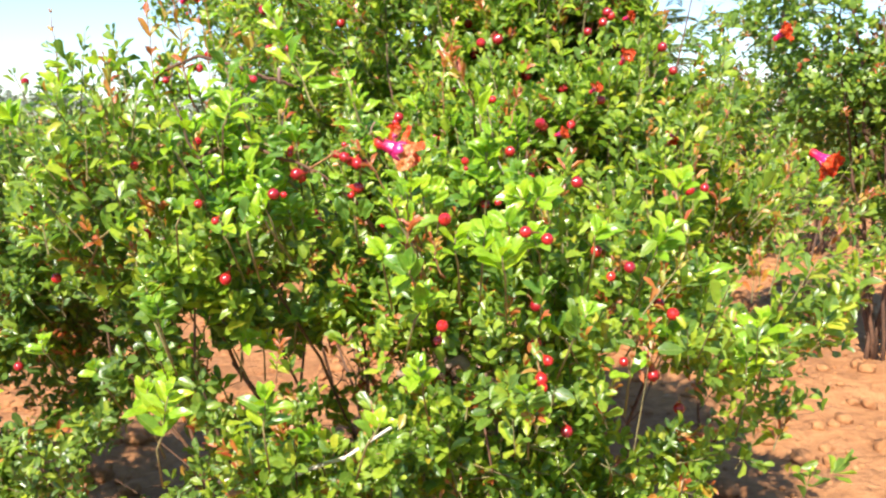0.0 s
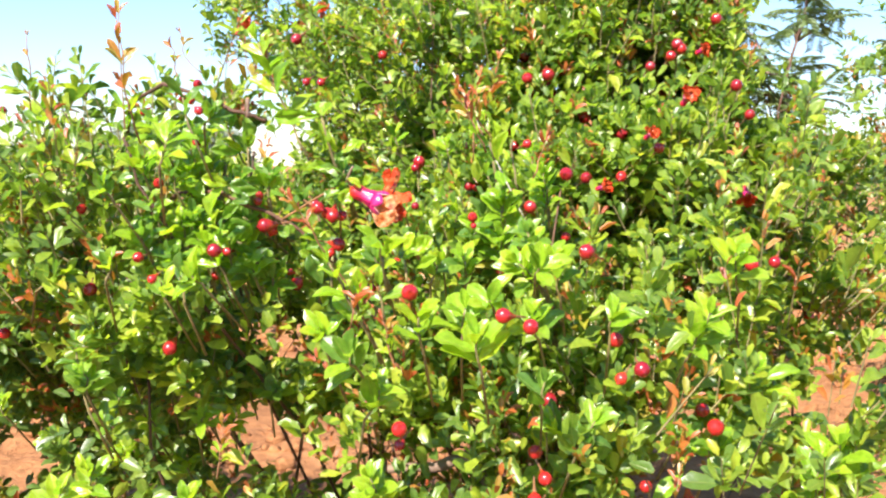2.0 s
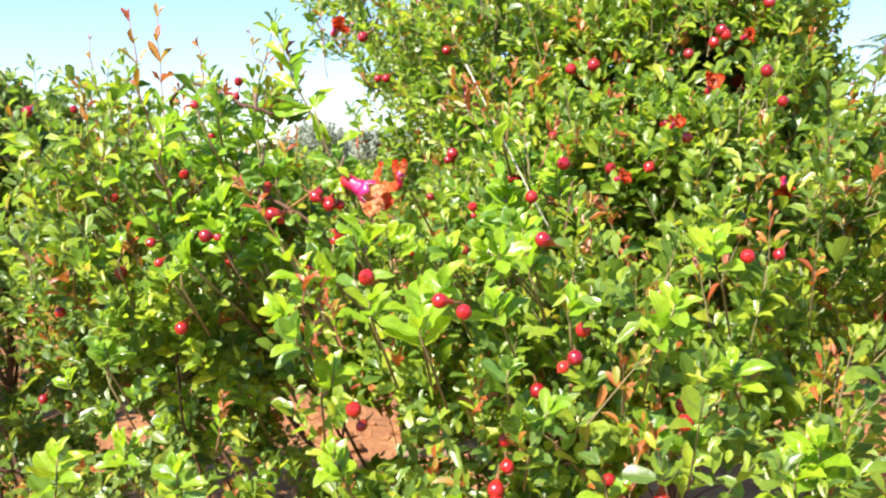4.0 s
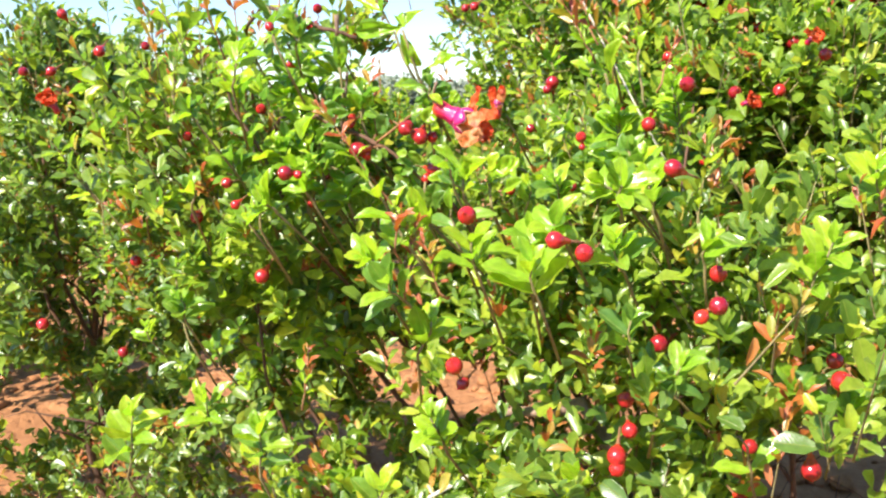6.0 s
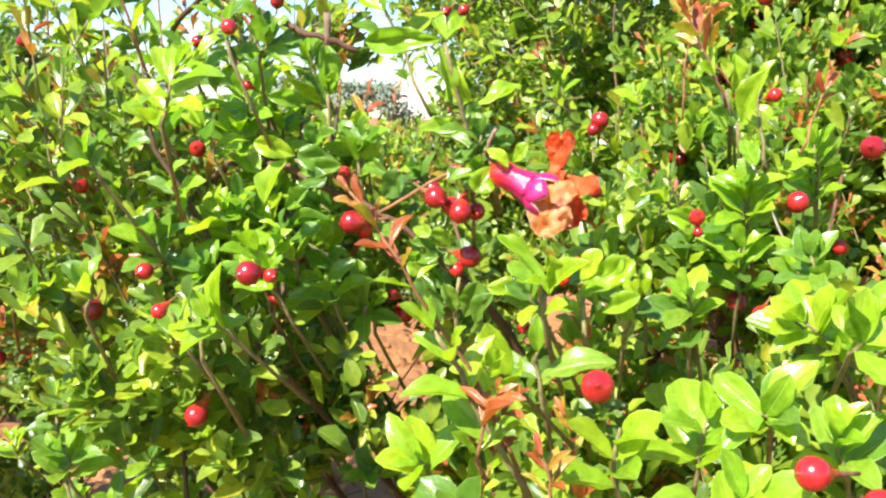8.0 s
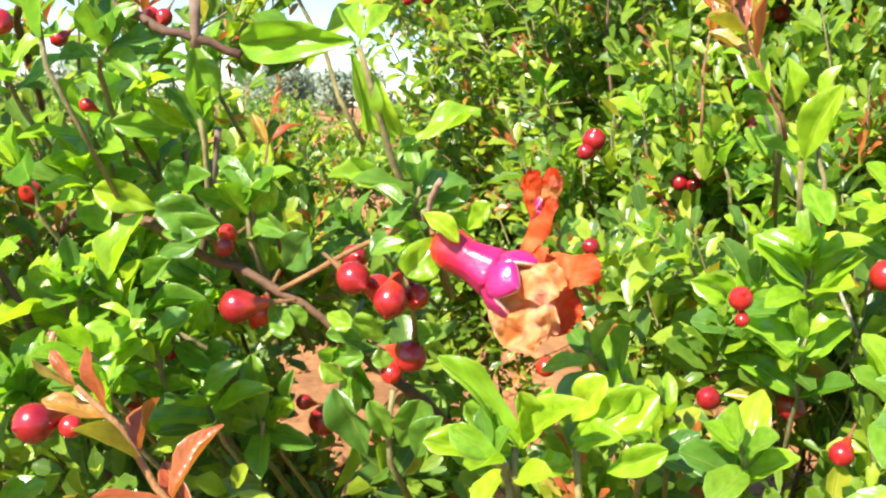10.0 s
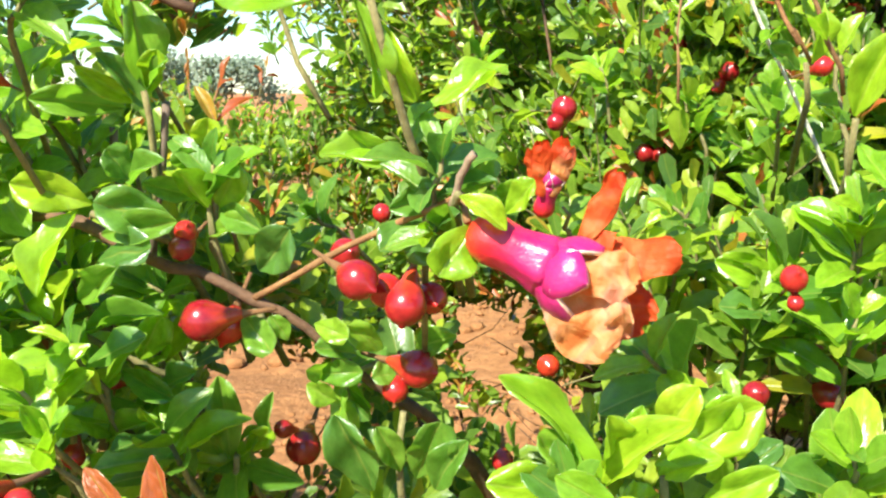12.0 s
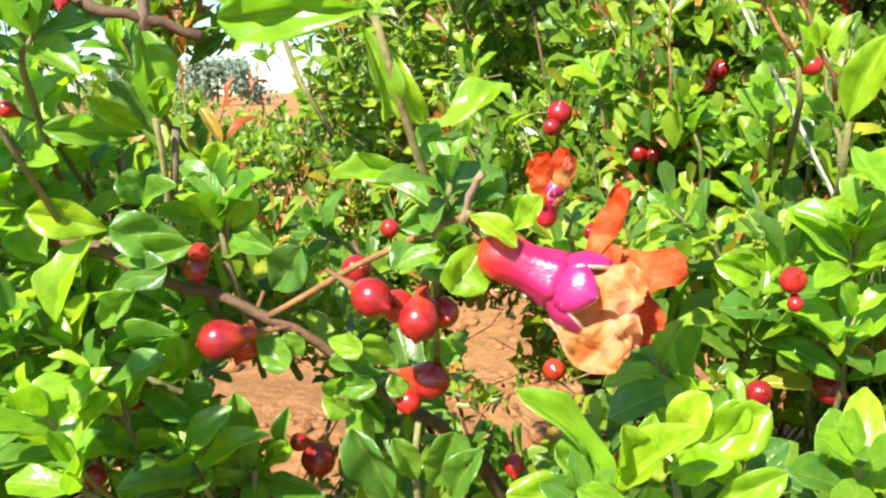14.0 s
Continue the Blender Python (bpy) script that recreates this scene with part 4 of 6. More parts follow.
stem(MAIN, [(-0.126, 1.159, 0.855), (-0.119, 1.155, 0.887), (-0.116, 1.154, 0.906)], 0.0014, 0.0013, bark_pale, 57, "twig", 0.0004)
stem(MAIN, [(-0.191, 1.230, 0.751), (-0.174, 1.213, 0.862), (-0.166, 1.209, 0.896)], 0.0020, 0.0015, bark_pale, 58, "twig")
stem(MAIN, [(0.150, 1.32, 0.780), (0.111, 1.281, 0.860), (0.094, 1.276, 0.894), (0.076, 1.272, 0.928), (0.046, 1.266, 0.988)], 0.0009, 0.0007, straw, 59, "dry_stalk", 0.0006)
stem(MAIN, [(0.086, 1.740, 0.326), (-0.063, 2.015, 0.756), (-0.029, 2.045, 0.882), (0.010, 2.071, 0.940), (0.051, 2.099, 1.036)], 0.014, 0.006, bark, 60)
stem(MAIN, [(0.114, 1.689, 0.326), (0.069, 1.836, 0.783), (0.077, 1.849, 0.837), (0.103, 1.858, 0.873), (0.118, 1.871, 0.954)], 0.011, 0.005, bark_pale, 61)
stem(MAIN, [(-0.005, 1.229, 0.597), (0.040, 1.233, 0.601), (0.071, 1.235, 0.614), (0.105, 1.226, 0.574), (0.127, 1.239, 0.441), (0.133, 1.431, 0.031)], 0.004, 0.011, bark_pale, 63)
stem(MAIN, [(-0.230, 1.255, 0.455), (-0.127, 1.160, 0.495), (-0.054, 1.128, 0.531), (0.011, 1.117, 0.578)], 0.0030, 0.0018, straw, 64, "dry_stalk")
stem(MAIN, [(0.08, 1.58, -0.03), (-0.02, 1.50, 0.25), (-0.109, 1.310, 0.597), (-0.159, 1.134, 0.771), (-0.185, 1.126, 0.835), (-0.210, 1.117, 0.876), (-0.221, 1.113, 0.916)], 0.0024, 0.0011, bark, 65)
stem(MAIN, [(0.14, 1.58, -0.03), (0.10, 1.50, 0.25), (0.055, 1.334, 0.564), (-0.028, 1.207, 0.775), (-0.046, 1.166, 0.812)], 0.0055, 0.0018, bark, 66)

# the camera's sight of the pale fork and the dry stalk low in the bush is kept clear
for place in ((0.040, 1.233, 0.601), (0.071, 1.235, 0.614), (0.105, 1.226, 0.585), (-0.127, 1.160, 0.495), (-0.09, 1.144, 0.513), (-0.054, 1.128, 0.531), (-0.02, 1.122, 0.555)):
    uncovered(place, 0.013)
# buds: place, way from the stalk to the tip, radius, skin
bud(MAIN, (0.132, 0.965, 0.796), (-0.7, -0.6, 0.1), 0.0055, "red")
bud(MAIN, (-0.167, 1.143, 0.913), (-0.5, -0.7, 0.4), 0.0028, "orange")
bud(MAIN, (0.060, 1.003, 0.804), (0.1, -0.8, 0.3), 0.0063, "red")
bud(MAIN, (0.151, 0.961, 0.790), (0.2, -0.9, 0.2), 0.0055, "red")
bud(MAIN, (0.185, 1.037, 0.835), (-0.6, -0.6, 0.3), 0.0059, "red")
bud(MAIN, (0.212, 0.995, 0.751), (-0.4, -0.6, -0.5), 0.0044, "orange")
bud(MAIN, (-0.124, 1.053, 0.936), (0.6, -0.5, -0.4), 0.0037, "red")
bud(MAIN, (-0.106, 1.041, 0.826), (-0.3, -0.9, 0), 0.0058, "red")
bud(MAIN, (-0.097, 1.045, 0.825), (0.7, -0.5, 0), 0.0033, "red")
bud(MAIN, (-0.171, 1.098, 0.734), (-0.2, -0.6, -0.7), 0.0063, "red")
bud(MAIN, (-0.087, 1.190, 0.783), (0.05, -0.85, -0.35), 0.0064, "red")
bud(MAIN, (0.057, 0.988, 0.707), (0.1, -0.7, 0.6), 0.0059, "red")
bud(MAIN, (-0.010, 1.389, 0.901), (0.1, -0.5, 0.8), 0.007, "red")
bud(MAIN, (-0.014, 1.385, 0.894), (-0.5, -0.6, -0.5), 0.0048, "red")
bud(MAIN, (0.162, 1.201, 0.891), (-0.2, -0.9, 0.1), 0.0063, "red")
bud(MAIN, (-0.539, 1.446, 0.777), (0, -0.4, -0.9), 0.0089, "red")
bud(MAIN, (0.225, 0.972, 0.763), (0.2, -0.8, -0.2), 0.0055, "red")
bud(MAIN, (0.287, 1.078, 0.699), (0.1, -0.6, 0.6), 0.0067, "red")
bud(MAIN, (0.358, 1.978, 1.152), (0, -0.8, 0.4), 0.0081, "red")
bud(MAIN, (0.386, 1.985, 1.073), (0.3, -0.8, 0.4), 0.0074, "red")
bud(MAIN, (0.404, 1.855, 0.872), (0.3, -0.8, 0.4), 0.0074, "red")
bud(MAIN, (0.480, 1.698, 0.700), (0.3, -0.8, -0.4), 0.0074, "orange")
bud(MAIN, (0.100, 1.500, 1.005), (-0.3, -0.8, 0.4), 0.007, "red")
bud(MAIN, (0.184, 1.108, 0.567), (0.1, -0.8, -0.5), 0.0067, "red")
bud(MAIN, (0.323, 1.203, 0.563), (-0.2, -0.8, -0.4), 0.0067, "red")
bud(MAIN, (0.223, 1.128, 0.587), (0.5, -0.7, -0.2), 0.0067, "red")
bud(MAIN, (-0.048, 1.128, 0.858), (0.8, -0.5, -0.3), 0.0058, "red")
bud(MAIN, (-0.035, 1.130, 0.851), (-0.1, -0.4, -0.9), 0.006, "red")
bud(MAIN, (-0.043, 1.139, 0.853), (0.3, -0.9, 0.1), 0.0052, "red")
bud(MAIN, (-0.030, 1.141, 0.851), (0.4, -0.85, -0.15), 0.0048, "orange")
bud(MAIN, (-0.061, 1.159, 0.860), (0.5, -0.6, 0.2), 0.0048, "red")
bud(MAIN, (-0.102, 1.144, 0.840), (-0.95, -0.3, -0.15), 0.0067, "red")
bud(MAIN, (-0.098, 1.154, 0.836), (-0.3, -0.3, -0.9), 0.0054, "orange")
bud(MAIN, (-0.038, 1.160, 0.824), (0.9, -0.3, -0.1), 0.0063, "red")
bud(MAIN, (-0.046, 1.162, 0.816), (0.1, -0.7, -0.6), 0.0043, "red")
bud(MAIN, (-0.108, 1.147, 0.867), (0.4, -0.6, 0.5), 0.0035, "red")
bud(MAIN, (-0.109, 1.146, 0.862), (-0.3, -0.7, -0.5), 0.0041, "red")
bud(MAIN, (-0.055, 1.181, 0.870), (0.1, -0.6, 0.7), 0.0032, "red")
bud(MAIN, (0.101, 1.243, 0.798), (0.7, -0.6, -0.2), 0.0058, "red")
bud(MAIN, (-0.005, 1.254, 0.800), (0.2, -0.9, 0.1), 0.0047, "orange")
bud(MAIN, (0.073, 1.462, 0.855), (0.1, -0.9, 0.1), 0.0058, "orange")
bud(MAIN, (0.034, 1.480, 0.873), (-0.8, -0.5, 0.1), 0.006, "red")
bud(MAIN, (0.043, 1.480, 0.872), (0.8, -0.5, 0.1), 0.0051, "red")
bud(MAIN, (0.085, 1.516, 0.923), (0.3, -0.7, 0.5), 0.0065, "red")
bud(MAIN, (0.078, 1.512, 0.914), (-0.5, -0.7, -0.4), 0.0051, "red")
bud(MAIN, (0.061, 1.658, 0.946), (0.3, -0.7, 0.5), 0.0051, "red")
bud(MAIN, (-0.148, 1.143, 0.793), (0.1, -0.6, -0.7), 0.0039, "red")
bud(MAIN, (-0.016, 1.199, 0.780), (0.1, -0.6, -0.7), 0.0039, "red")
bud(MAIN, (-0.088, 1.173, 0.796), (-0.5, -0.6, 0.2), 0.0033, "red")
bud(MAIN, (-0.136, 1.150, 0.816), (-0.5, -0.6, 0.2), 0.0022, "red")
bud(MAIN, (-0.191, 1.081, 0.814), (-0.1, -0.9, -0.1), 0.0047, "red")
bud(MAIN, (0.069, 1.203, 0.809), (0.2, -0.9, 0.4), 0.0047, "red")
bud(MAIN, (0.113, 1.364, 0.922), (0.7, -0.6, 0.3), 0.0051, "red")
bud(MAIN, (-0.085, 1.943, 0.982), (0.1, -0.8, 0.5), 0.0056, "red")
bud(MAIN, (0.011, 1.264, 0.856), (-0.4, -0.7, 0.3), 0.0041, "red")
bud(MAIN, (0.159, 1.309, 0.827), (0.4, -0.7, 0.3), 0.0051, "red")
bud(MAIN, (-0.233, 1.296, 0.978), (0.4, -0.7, 0.3), 0.0051, "red")
bud(MAIN, (0.124, 1.640, 0.998), (0.4, -0.7, 0.3), 0.0047, "red")
bud(MAIN, (-0.339, 1.387, 0.903), (-0.4, -0.7, 0.4), 0.0051, "red")
bud(MAIN, (-0.251, 1.318, 0.963), (0.1, -0.7, -0.6), 0.0051, "red")
bud(MAIN, (-0.638, 1.346, 0.997), (0.1, -0.7, 0.6), 0.0064, "red")
bud(MAIN, (-0.592, 1.358, 0.950), (0.1, -0.7, -0.6), 0.0072, "red")
bud(MAIN, (-0.273, 1.133, 0.851), (0.3, -0.7, 0.3), 0.0047, "red")
bud(MAIN, (0.169, 1.573, 0.962), (0.3, -0.7, 0.3), 0.0081, "red")
bud(MAIN, (0.215, 1.488, 0.939), (0.6, -0.7, 0.1), 0.0072, "red")
bud(MAIN, (0.177, 1.354, 0.887), (0.3, -0.7, 0.3), 0.0064, "red")
bud(MAIN, (0.322, 1.530, 1.079), (0.3, -0.7, 0.4), 0.0068, "red")
bud(MAIN, (0.274, 1.478, 1.042), (0.3, -0.7, 0.4), 0.007, "red")
bud(MAIN, (0.279, 1.478, 1.037), (0.3, -0.7, 0.4), 0.0062, "red")
bud(MAIN, (0.267, 1.470, 1.028), (0.3, -0.7, 0.4), 0.0062, "red")
bud(MAIN, (0.243, 1.442, 1.013), (0.3, -0.7, 0.4), 0.0058, "red")
bud(MAIN, (0.327, 1.360, 0.985), (0.3, -0.7, 0.4), 0.0064, "red")
bud(MAIN, (0.252, 1.368, 0.920), (0.3, -0.7, 0.4), 0.006, "red")
bud(MAIN, (0.124, 1.518, 1.011), (0.3, -0.7, 0.4), 0.0082, "red")
bud(MAIN, (0.343, 1.370, 0.956), (0.3, -0.7, 0.4), 0.0056, "red")
bud(MAIN, (0.129, 1.217, 0.860), (0.3, -0.7, 0.5), 0.0061, "red")
bud(MAIN, (0.159, 1.047, 0.659), (0.3, -0.7, -0.3), 0.0055, "red")
bud(MAIN, (0.152, 1.041, 0.642), (0.1, -0.7, -0.6), 0.0066, "red")
bud(MAIN, (0.271, 1.092, 0.632), (0.1, -0.5, -0.8), 0.0068, "red")
bud(MAIN, (-0.464, 1.237, 0.606), (0.3, -0.7, -0.3), 0.0059, "red")
bud(MAIN, (-0.588, 1.239, 0.627), (0.3, -0.7, -0.3), 0.0072, "red")
bud(MAIN, (-0.263, 1.129, 0.778), (0.3, -0.7, -0.3), 0.0064, "red")
bud(MAIN, (0.155, 1.153, 0.694), (0.3, -0.7, -0.3), 0.0072, "red")
bud(MAIN, (0.078, 1.198, 0.850), (0.1, -0.8, 0.5), 0.0046, "red")
bud(MAIN, (0.079, 1.198, 0.842), (0.1, -0.5, -0.8), 0.0028, "red")
bud(MAIN, (-0.274, 1.257, 0.946), (-0.3, -0.7, -0.5), 0.0045, "red")
bud(MAIN, (-0.259, 1.318, 0.964), (0.2, -0.8, 0.3), 0.005, "red")
bud(MAIN, (-0.170, 1.064, 0.798), (-0.3, -0.7, -0.5), 0.004, "red")
bud(MAIN, (0.114, 1.166, 0.806), (-0.3, -0.7, -0.5), 0.0042, "red")
bud(MAIN, (0.130, 1.733, 1.037), (0.2, -0.8, 0.3), 0.007, "red")
bud(MAIN, (-0.245, 1.707, 1.018), (-0.3, -0.7, -0.5), 0.006, "red")
bud(MAIN, (-0.385, 1.180, 0.723), (0.2, -0.8, 0.3), 0.006, "red")
bud(MAIN, (0.214, 1.372, 0.889), (-0.3, -0.7, -0.5), 0.006, "red")
bud(MAIN, (0.323, 1.177, 0.817), (0.2, -0.8, 0.3), 0.0062, "red")
bud(MAIN, (0.347, 1.208, 0.817), (-0.3, -0.7, -0.5), 0.0054, "red")
bud(MAIN, (0.052, 1.013, 0.688), (-0.3, -0.7, -0.5), 0.0045, "red")
bud(MAIN, (0.209, 1.075, 0.764), (0.2, -0.8, 0.3), 0.006, "red")
bud(MAIN, (0.281, 1.119, 0.702), (0.2, -0.8, 0.3), 0.006, "red")
bud(MAIN, (0.149, 1.075, 0.671), (0.2, -0.8, 0.3), 0.006, "red")
bud(MAIN, (0.153, 1.039, 0.634), (-0.3, -0.7, -0.5), 0.0055, "red")
bud(MAIN, (0.235, 1.058, 0.655), (0.2, -0.8, 0.3), 0.005, "red")
bud(MAIN, (0.324, 1.744, 1.019), (-0.3, -0.7, -0.5), 0.0085, "red")
bud(MAIN, (0.082, 1.657, 1.048), (0.2, -0.8, 0.3), 0.0072, "red")
bud(MAIN, (0.091, 1.653, 0.999), (-0.3, -0.7, -0.5), 0.007, "red")
bud(MAIN, (-0.234, 1.627, 1.070), (-0.3, -0.7, -0.5), 0.0078, "red")
bud(MAIN, (-0.200, 1.634, 1.011), (-0.3, -0.7, -0.5), 0.006, "red")
bud(MAIN, (-0.121, 1.671, 1.053), (-0.3, -0.7, -0.5), 0.007, "red")
bud(MAIN, (-0.213, 1.164, 0.875), (0.2, -0.8, 0.3), 0.005, "red")
bud(MAIN, (-0.458, 1.291, 0.948), (0.2, -0.8, 0.3), 0.005, "red")
bud(MAIN, (-0.678, 1.316, 0.926), (0.2, -0.8, 0.3), 0.006, "red")
bud(MAIN, (-0.647, 1.331, 0.926), (-0.3, -0.7, -0.5), 0.006, "red")
# open flowers: foot of the calyx, way it faces, length
flower(MAIN, (-0.006, 1.222, 0.865), (0.22, -0.3, 0.92), 0.036, 31, flare=(2, 7), pale=(1,),
       petals=[((0.02, -0.25, 0.96), 0.034, 0.0128, -0.04, (0.1, -0.98, -0.2), (-0.0025, -0.004, -0.004)), ((0.36, -0.28, 0.88), 0.033, 0.0128, -0.04, (0.3, -0.93, -0.2), (0.0010, -0.003, -0.004)),
               ((-0.14, -0.15, 0.98), 0.029, 0.0125, 0.05, (-0.3, -0.93, -0.1), (-0.004, 0.000, -0.004)), ((0.22, -0.10, 0.95), 0.036, 0.0129, 0.05, (0.1, -0.98, -0.1), (0.0, 0.002, -0.004))])
flower(MAIN, (0.292, 1.806, 0.991), (-0.3, -0.6, 0.6), 0.05, 32)
flower(MAIN, (0.479, 1.253, 0.856), (0.6, -0.6, -0.5), 0.048, 33)
flower(MAIN, (-0.656, 1.347, 0.874), (0.1, -0.6, 0.7), 0.04, 34)
flower(MAIN, (-0.477, 2.015, 1.131), (0.6, -0.5, 0.5), 0.05, 35)
flower(MAIN, (0.290, 2.104, 1.115), (0.4, -0.6, 0.6), 0.044, 36)
flower(MAIN, (0.720, 2.178, 1.059), (0.5, -0.6, 0.5), 0.055, 37)
flower(MAIN, (0.281, 1.854, 0.938), (0.5, -0.6, -0.3), 0.04, 38)
flower(MAIN, (0.346, 1.414, 0.881), (0.2, -0.6, -0.7), 0.03, 39)
flower(MAIN, (-0.345, 2.109, 1.175), (0.2, -0.6, 0.7), 0.039, 40)
flower(MAIN, (0.099, 1.848, 1.025), (0.5, -0.6, 0.6), 0.033, 41)
flower(MAIN, (0.272, 1.345, 0.963), (0.3, -0.6, 0.5), 0.03, 42)
flower(MAIN, (0.236, 1.358, 0.929), (0.5, -0.6, 0.4), 0.024, 43)
flower(MAIN, (0.295, 1.478, 1.032), (0.6, -0.6, 0.2), 0.024, 44)
flower(MAIN, (0.188, 1.317, 0.876), (0.7, -0.6, 0.2), 0.022, 45)
# leafy shoots: foot, tip, pairs of leaves, leaf length, age
shoot(MAIN, (-0.029, 1.128, 0.875), (-0.024, 1.125, 0.894), 5, 0.021, "deep", 0, 0.0)
shoot(MAIN, (-0.102, 1.153, 0.866), (-0.101, 1.153, 0.887), 5, 0.0215, "mid", 1)
shoot(MAIN, (-0.151, 1.141, 0.787), (-0.155, 1.131, 0.812), 5, 0.0224, "lime", 2)
shoot(MAIN, (-0.167, 1.138, 0.833), (-0.164, 1.131, 0.850), 4, 0.0258, "mid", 3)
shoot(MAIN, (-0.068, 1.170, 0.826), (-0.062, 1.164, 0.811), 4, 0.0206, "mid", 4)
shoot(MAIN, (0.095, 1.253, 0.804), (0.085, 1.239, 0.836), 5, 0.0284, "mid", 5)
shoot(MAIN, (0.101, 1.232, 0.795), (0.103, 1.220, 0.833), 5, 0.0292, "lime", 6)
shoot(MAIN, (0.057, 1.170, 0.800), (0.058, 1.164, 0.814), 4, 0.0284, "lime", 7)
shoot(MAIN, (0.003, 1.236, 0.858), (0.001, 1.228, 0.868), 3, 0.0172, "mid", 8)
shoot(MAIN, (-0.124, 1.176, 0.840), (-0.131, 1.165, 0.846), 5, 0.0224, "mid", 9)
shoot(MAIN, (-0.174, 1.174, 0.818), (-0.165, 1.168, 0.833), 5, 0.0224, "mid", 10)
shoot(MAIN, (-0.127, 1.165, 0.789), (-0.128, 1.158, 0.805), 5, 0.0224, "mid", 11)
shoot(MAIN, (-0.087, 1.244, 0.852), (-0.098, 1.234, 0.863), 5, 0.0206, "deep", 12)
shoot(MAIN, (-0.021, 1.136, 0.871), (-0.025, 1.121, 0.873), 3, 0.0189, "mid", 13)
shoot(MAIN, (-0.156, 1.137, 0.925), (-0.146, 1.130, 0.941), 5, 0.0241, "deep", 14)
shoot(MAIN, (-0.181, 1.188, 0.903), (-0.182, 1.181, 0.921), 5, 0.0224, "mid", 15)
shoot(MAIN, (-0.185, 1.171, 0.868), (-0.179, 1.156, 0.886), 4, 0.0275, "lime", 16)
shoot(MAIN, (0.104, 1.229, 0.831), (0.101, 1.223, 0.860), 6, 0.0288, "lime", 17)
shoot(MAIN, (0.053, 1.168, 0.817), (0.030, 1.143, 0.838), 5, 0.024, "mid", 18)
shoot(MAIN, (0.021, 1.092, 0.805), (0.014, 1.083, 0.821), 4, 0.0208, "mid", 19)
shoot(MAIN, (0.050, 1.142, 0.794), (0.054, 1.136, 0.813), 4, 0.0208, "mid", 20)
shoot(MAIN, (0.086, 1.134, 0.793), (0.081, 1.118, 0.821), 5, 0.024, "mid", 21)
shoot(MAIN, (0.151, 1.109, 0.796), (0.131, 1.076, 0.821), 4, 0.0288, "lime", 22)
shoot(MAIN, (0.142, 1.138, 0.822), (0.134, 1.130, 0.842), 5, 0.0224, "mid", 23)
shoot(MAIN, (-0.112, 1.041, 0.794), (-0.120, 1.031, 0.806), 4, 0.0272, "lime", 24)
shoot(MAIN, (0.027, 1.060, 0.780), (0.026, 1.053, 0.802), 4, 0.0288, "lime", 25)
shoot(MAIN, (-0.153, 1.043, 0.891), (-0.143, 1.041, 0.917), 5, 0.024, "lime", 26)
shoot(MAIN, (0.061, 1.259, 0.844), (0.041, 1.246, 0.867), 5, 0.0192, "mid", 27)
shoot(MAIN, (0.072, 0.997, 0.762), (0.071, 0.987, 0.795), 5, 0.0288, "lime", 28)
shoot(MAIN, (0.095, 1.025, 0.762), (0.098, 1.021, 0.792), 5, 0.0288, "lime", 29)
shoot(MAIN, (0.146, 1.099, 0.801), (0.128, 1.086, 0.819), 4, 0.0288, "lime", 30)
shoot(MAIN, (0.151, 1.056, 0.764), (0.146, 1.048, 0.784), 5, 0.0256, "lime", 31)
shoot(MAIN, (0.164, 1.096, 0.794), (0.159, 1.088, 0.824), 5, 0.0272, "lime", 32)
shoot(MAIN, (0.026, 1.059, 0.816), (0.025, 1.050, 0.832), 5, 0.024, "lime", 33)
shoot(MAIN, (0.026, 1.033, 0.788), (0.015, 1.012, 0.804), 4, 0.024, "lime", 34)
shoot(MAIN, (0.005, 0.981, 0.761), (0.003, 0.973, 0.777), 4, 0.024, "lime", 35)
shoot(MAIN, (-0.133, 1.046, 0.781), (-0.134, 1.039, 0.804), 5, 0.0272, "mid", 36)
shoot(MAIN, (-0.206, 1.054, 0.794), (-0.198, 1.048, 0.813), 5, 0.0256, "mid", 37)
shoot(MAIN, (-0.204, 1.065, 0.861), (-0.213, 1.064, 0.875), 5, 0.0224, "mid", 38)
shoot(MAIN, (-0.235, 1.076, 0.679), (-0.250, 1.082, 0.739), 6, 0.0192, "mid", 39)
shoot(MAIN, (0.367, 1.094, 0.605), (0.368, 1.088, 0.678), 7, 0.031, "lime", 40)
shoot(MAIN, (0.324, 1.097, 0.717), (0.317, 1.079, 0.745), 5, 0.0275, "lime", 41)
shoot(MAIN, (0.262, 1.075, 0.750), (0.278, 1.069, 0.789), 7, 0.0275, "lime", 42)
shoot(MAIN, (0.307, 1.126, 0.797), (0.300, 1.107, 0.832), 6, 0.0292, "lime", 43)
shoot(MAIN, (0.204, 1.052, 0.766), (0.206, 1.046, 0.788), 5, 0.0275, "lime", 44)
shoot(MAIN, (0.115, 0.987, 0.754), (0.113, 0.980, 0.779), 5, 0.0292, "lime", 45)
shoot(MAIN, (0.032, 0.985, 0.713), (0.043, 0.983, 0.736), 5, 0.0292, "lime", 46)
shoot(MAIN, (0.033, 0.968, 0.751), (0.031, 0.948, 0.766), 5, 0.0275, "mid", 47)
shoot(MAIN, (0.182, 1.029, 0.684), (0.195, 1.028, 0.711), 5, 0.0275, "mid", 48)
shoot(MAIN, (0.154, 1.063, 0.708), (0.156, 1.056, 0.732), 5, 0.0241, "deep", 49)
shoot(MAIN, (0.120, 1.017, 0.791), (0.119, 1.007, 0.800), 5, 0.0224, "lime", 50)
shoot(MAIN, (0.147, 1.053, 0.814), (0.149, 1.045, 0.823), 5, 0.0241, "lime", 51)
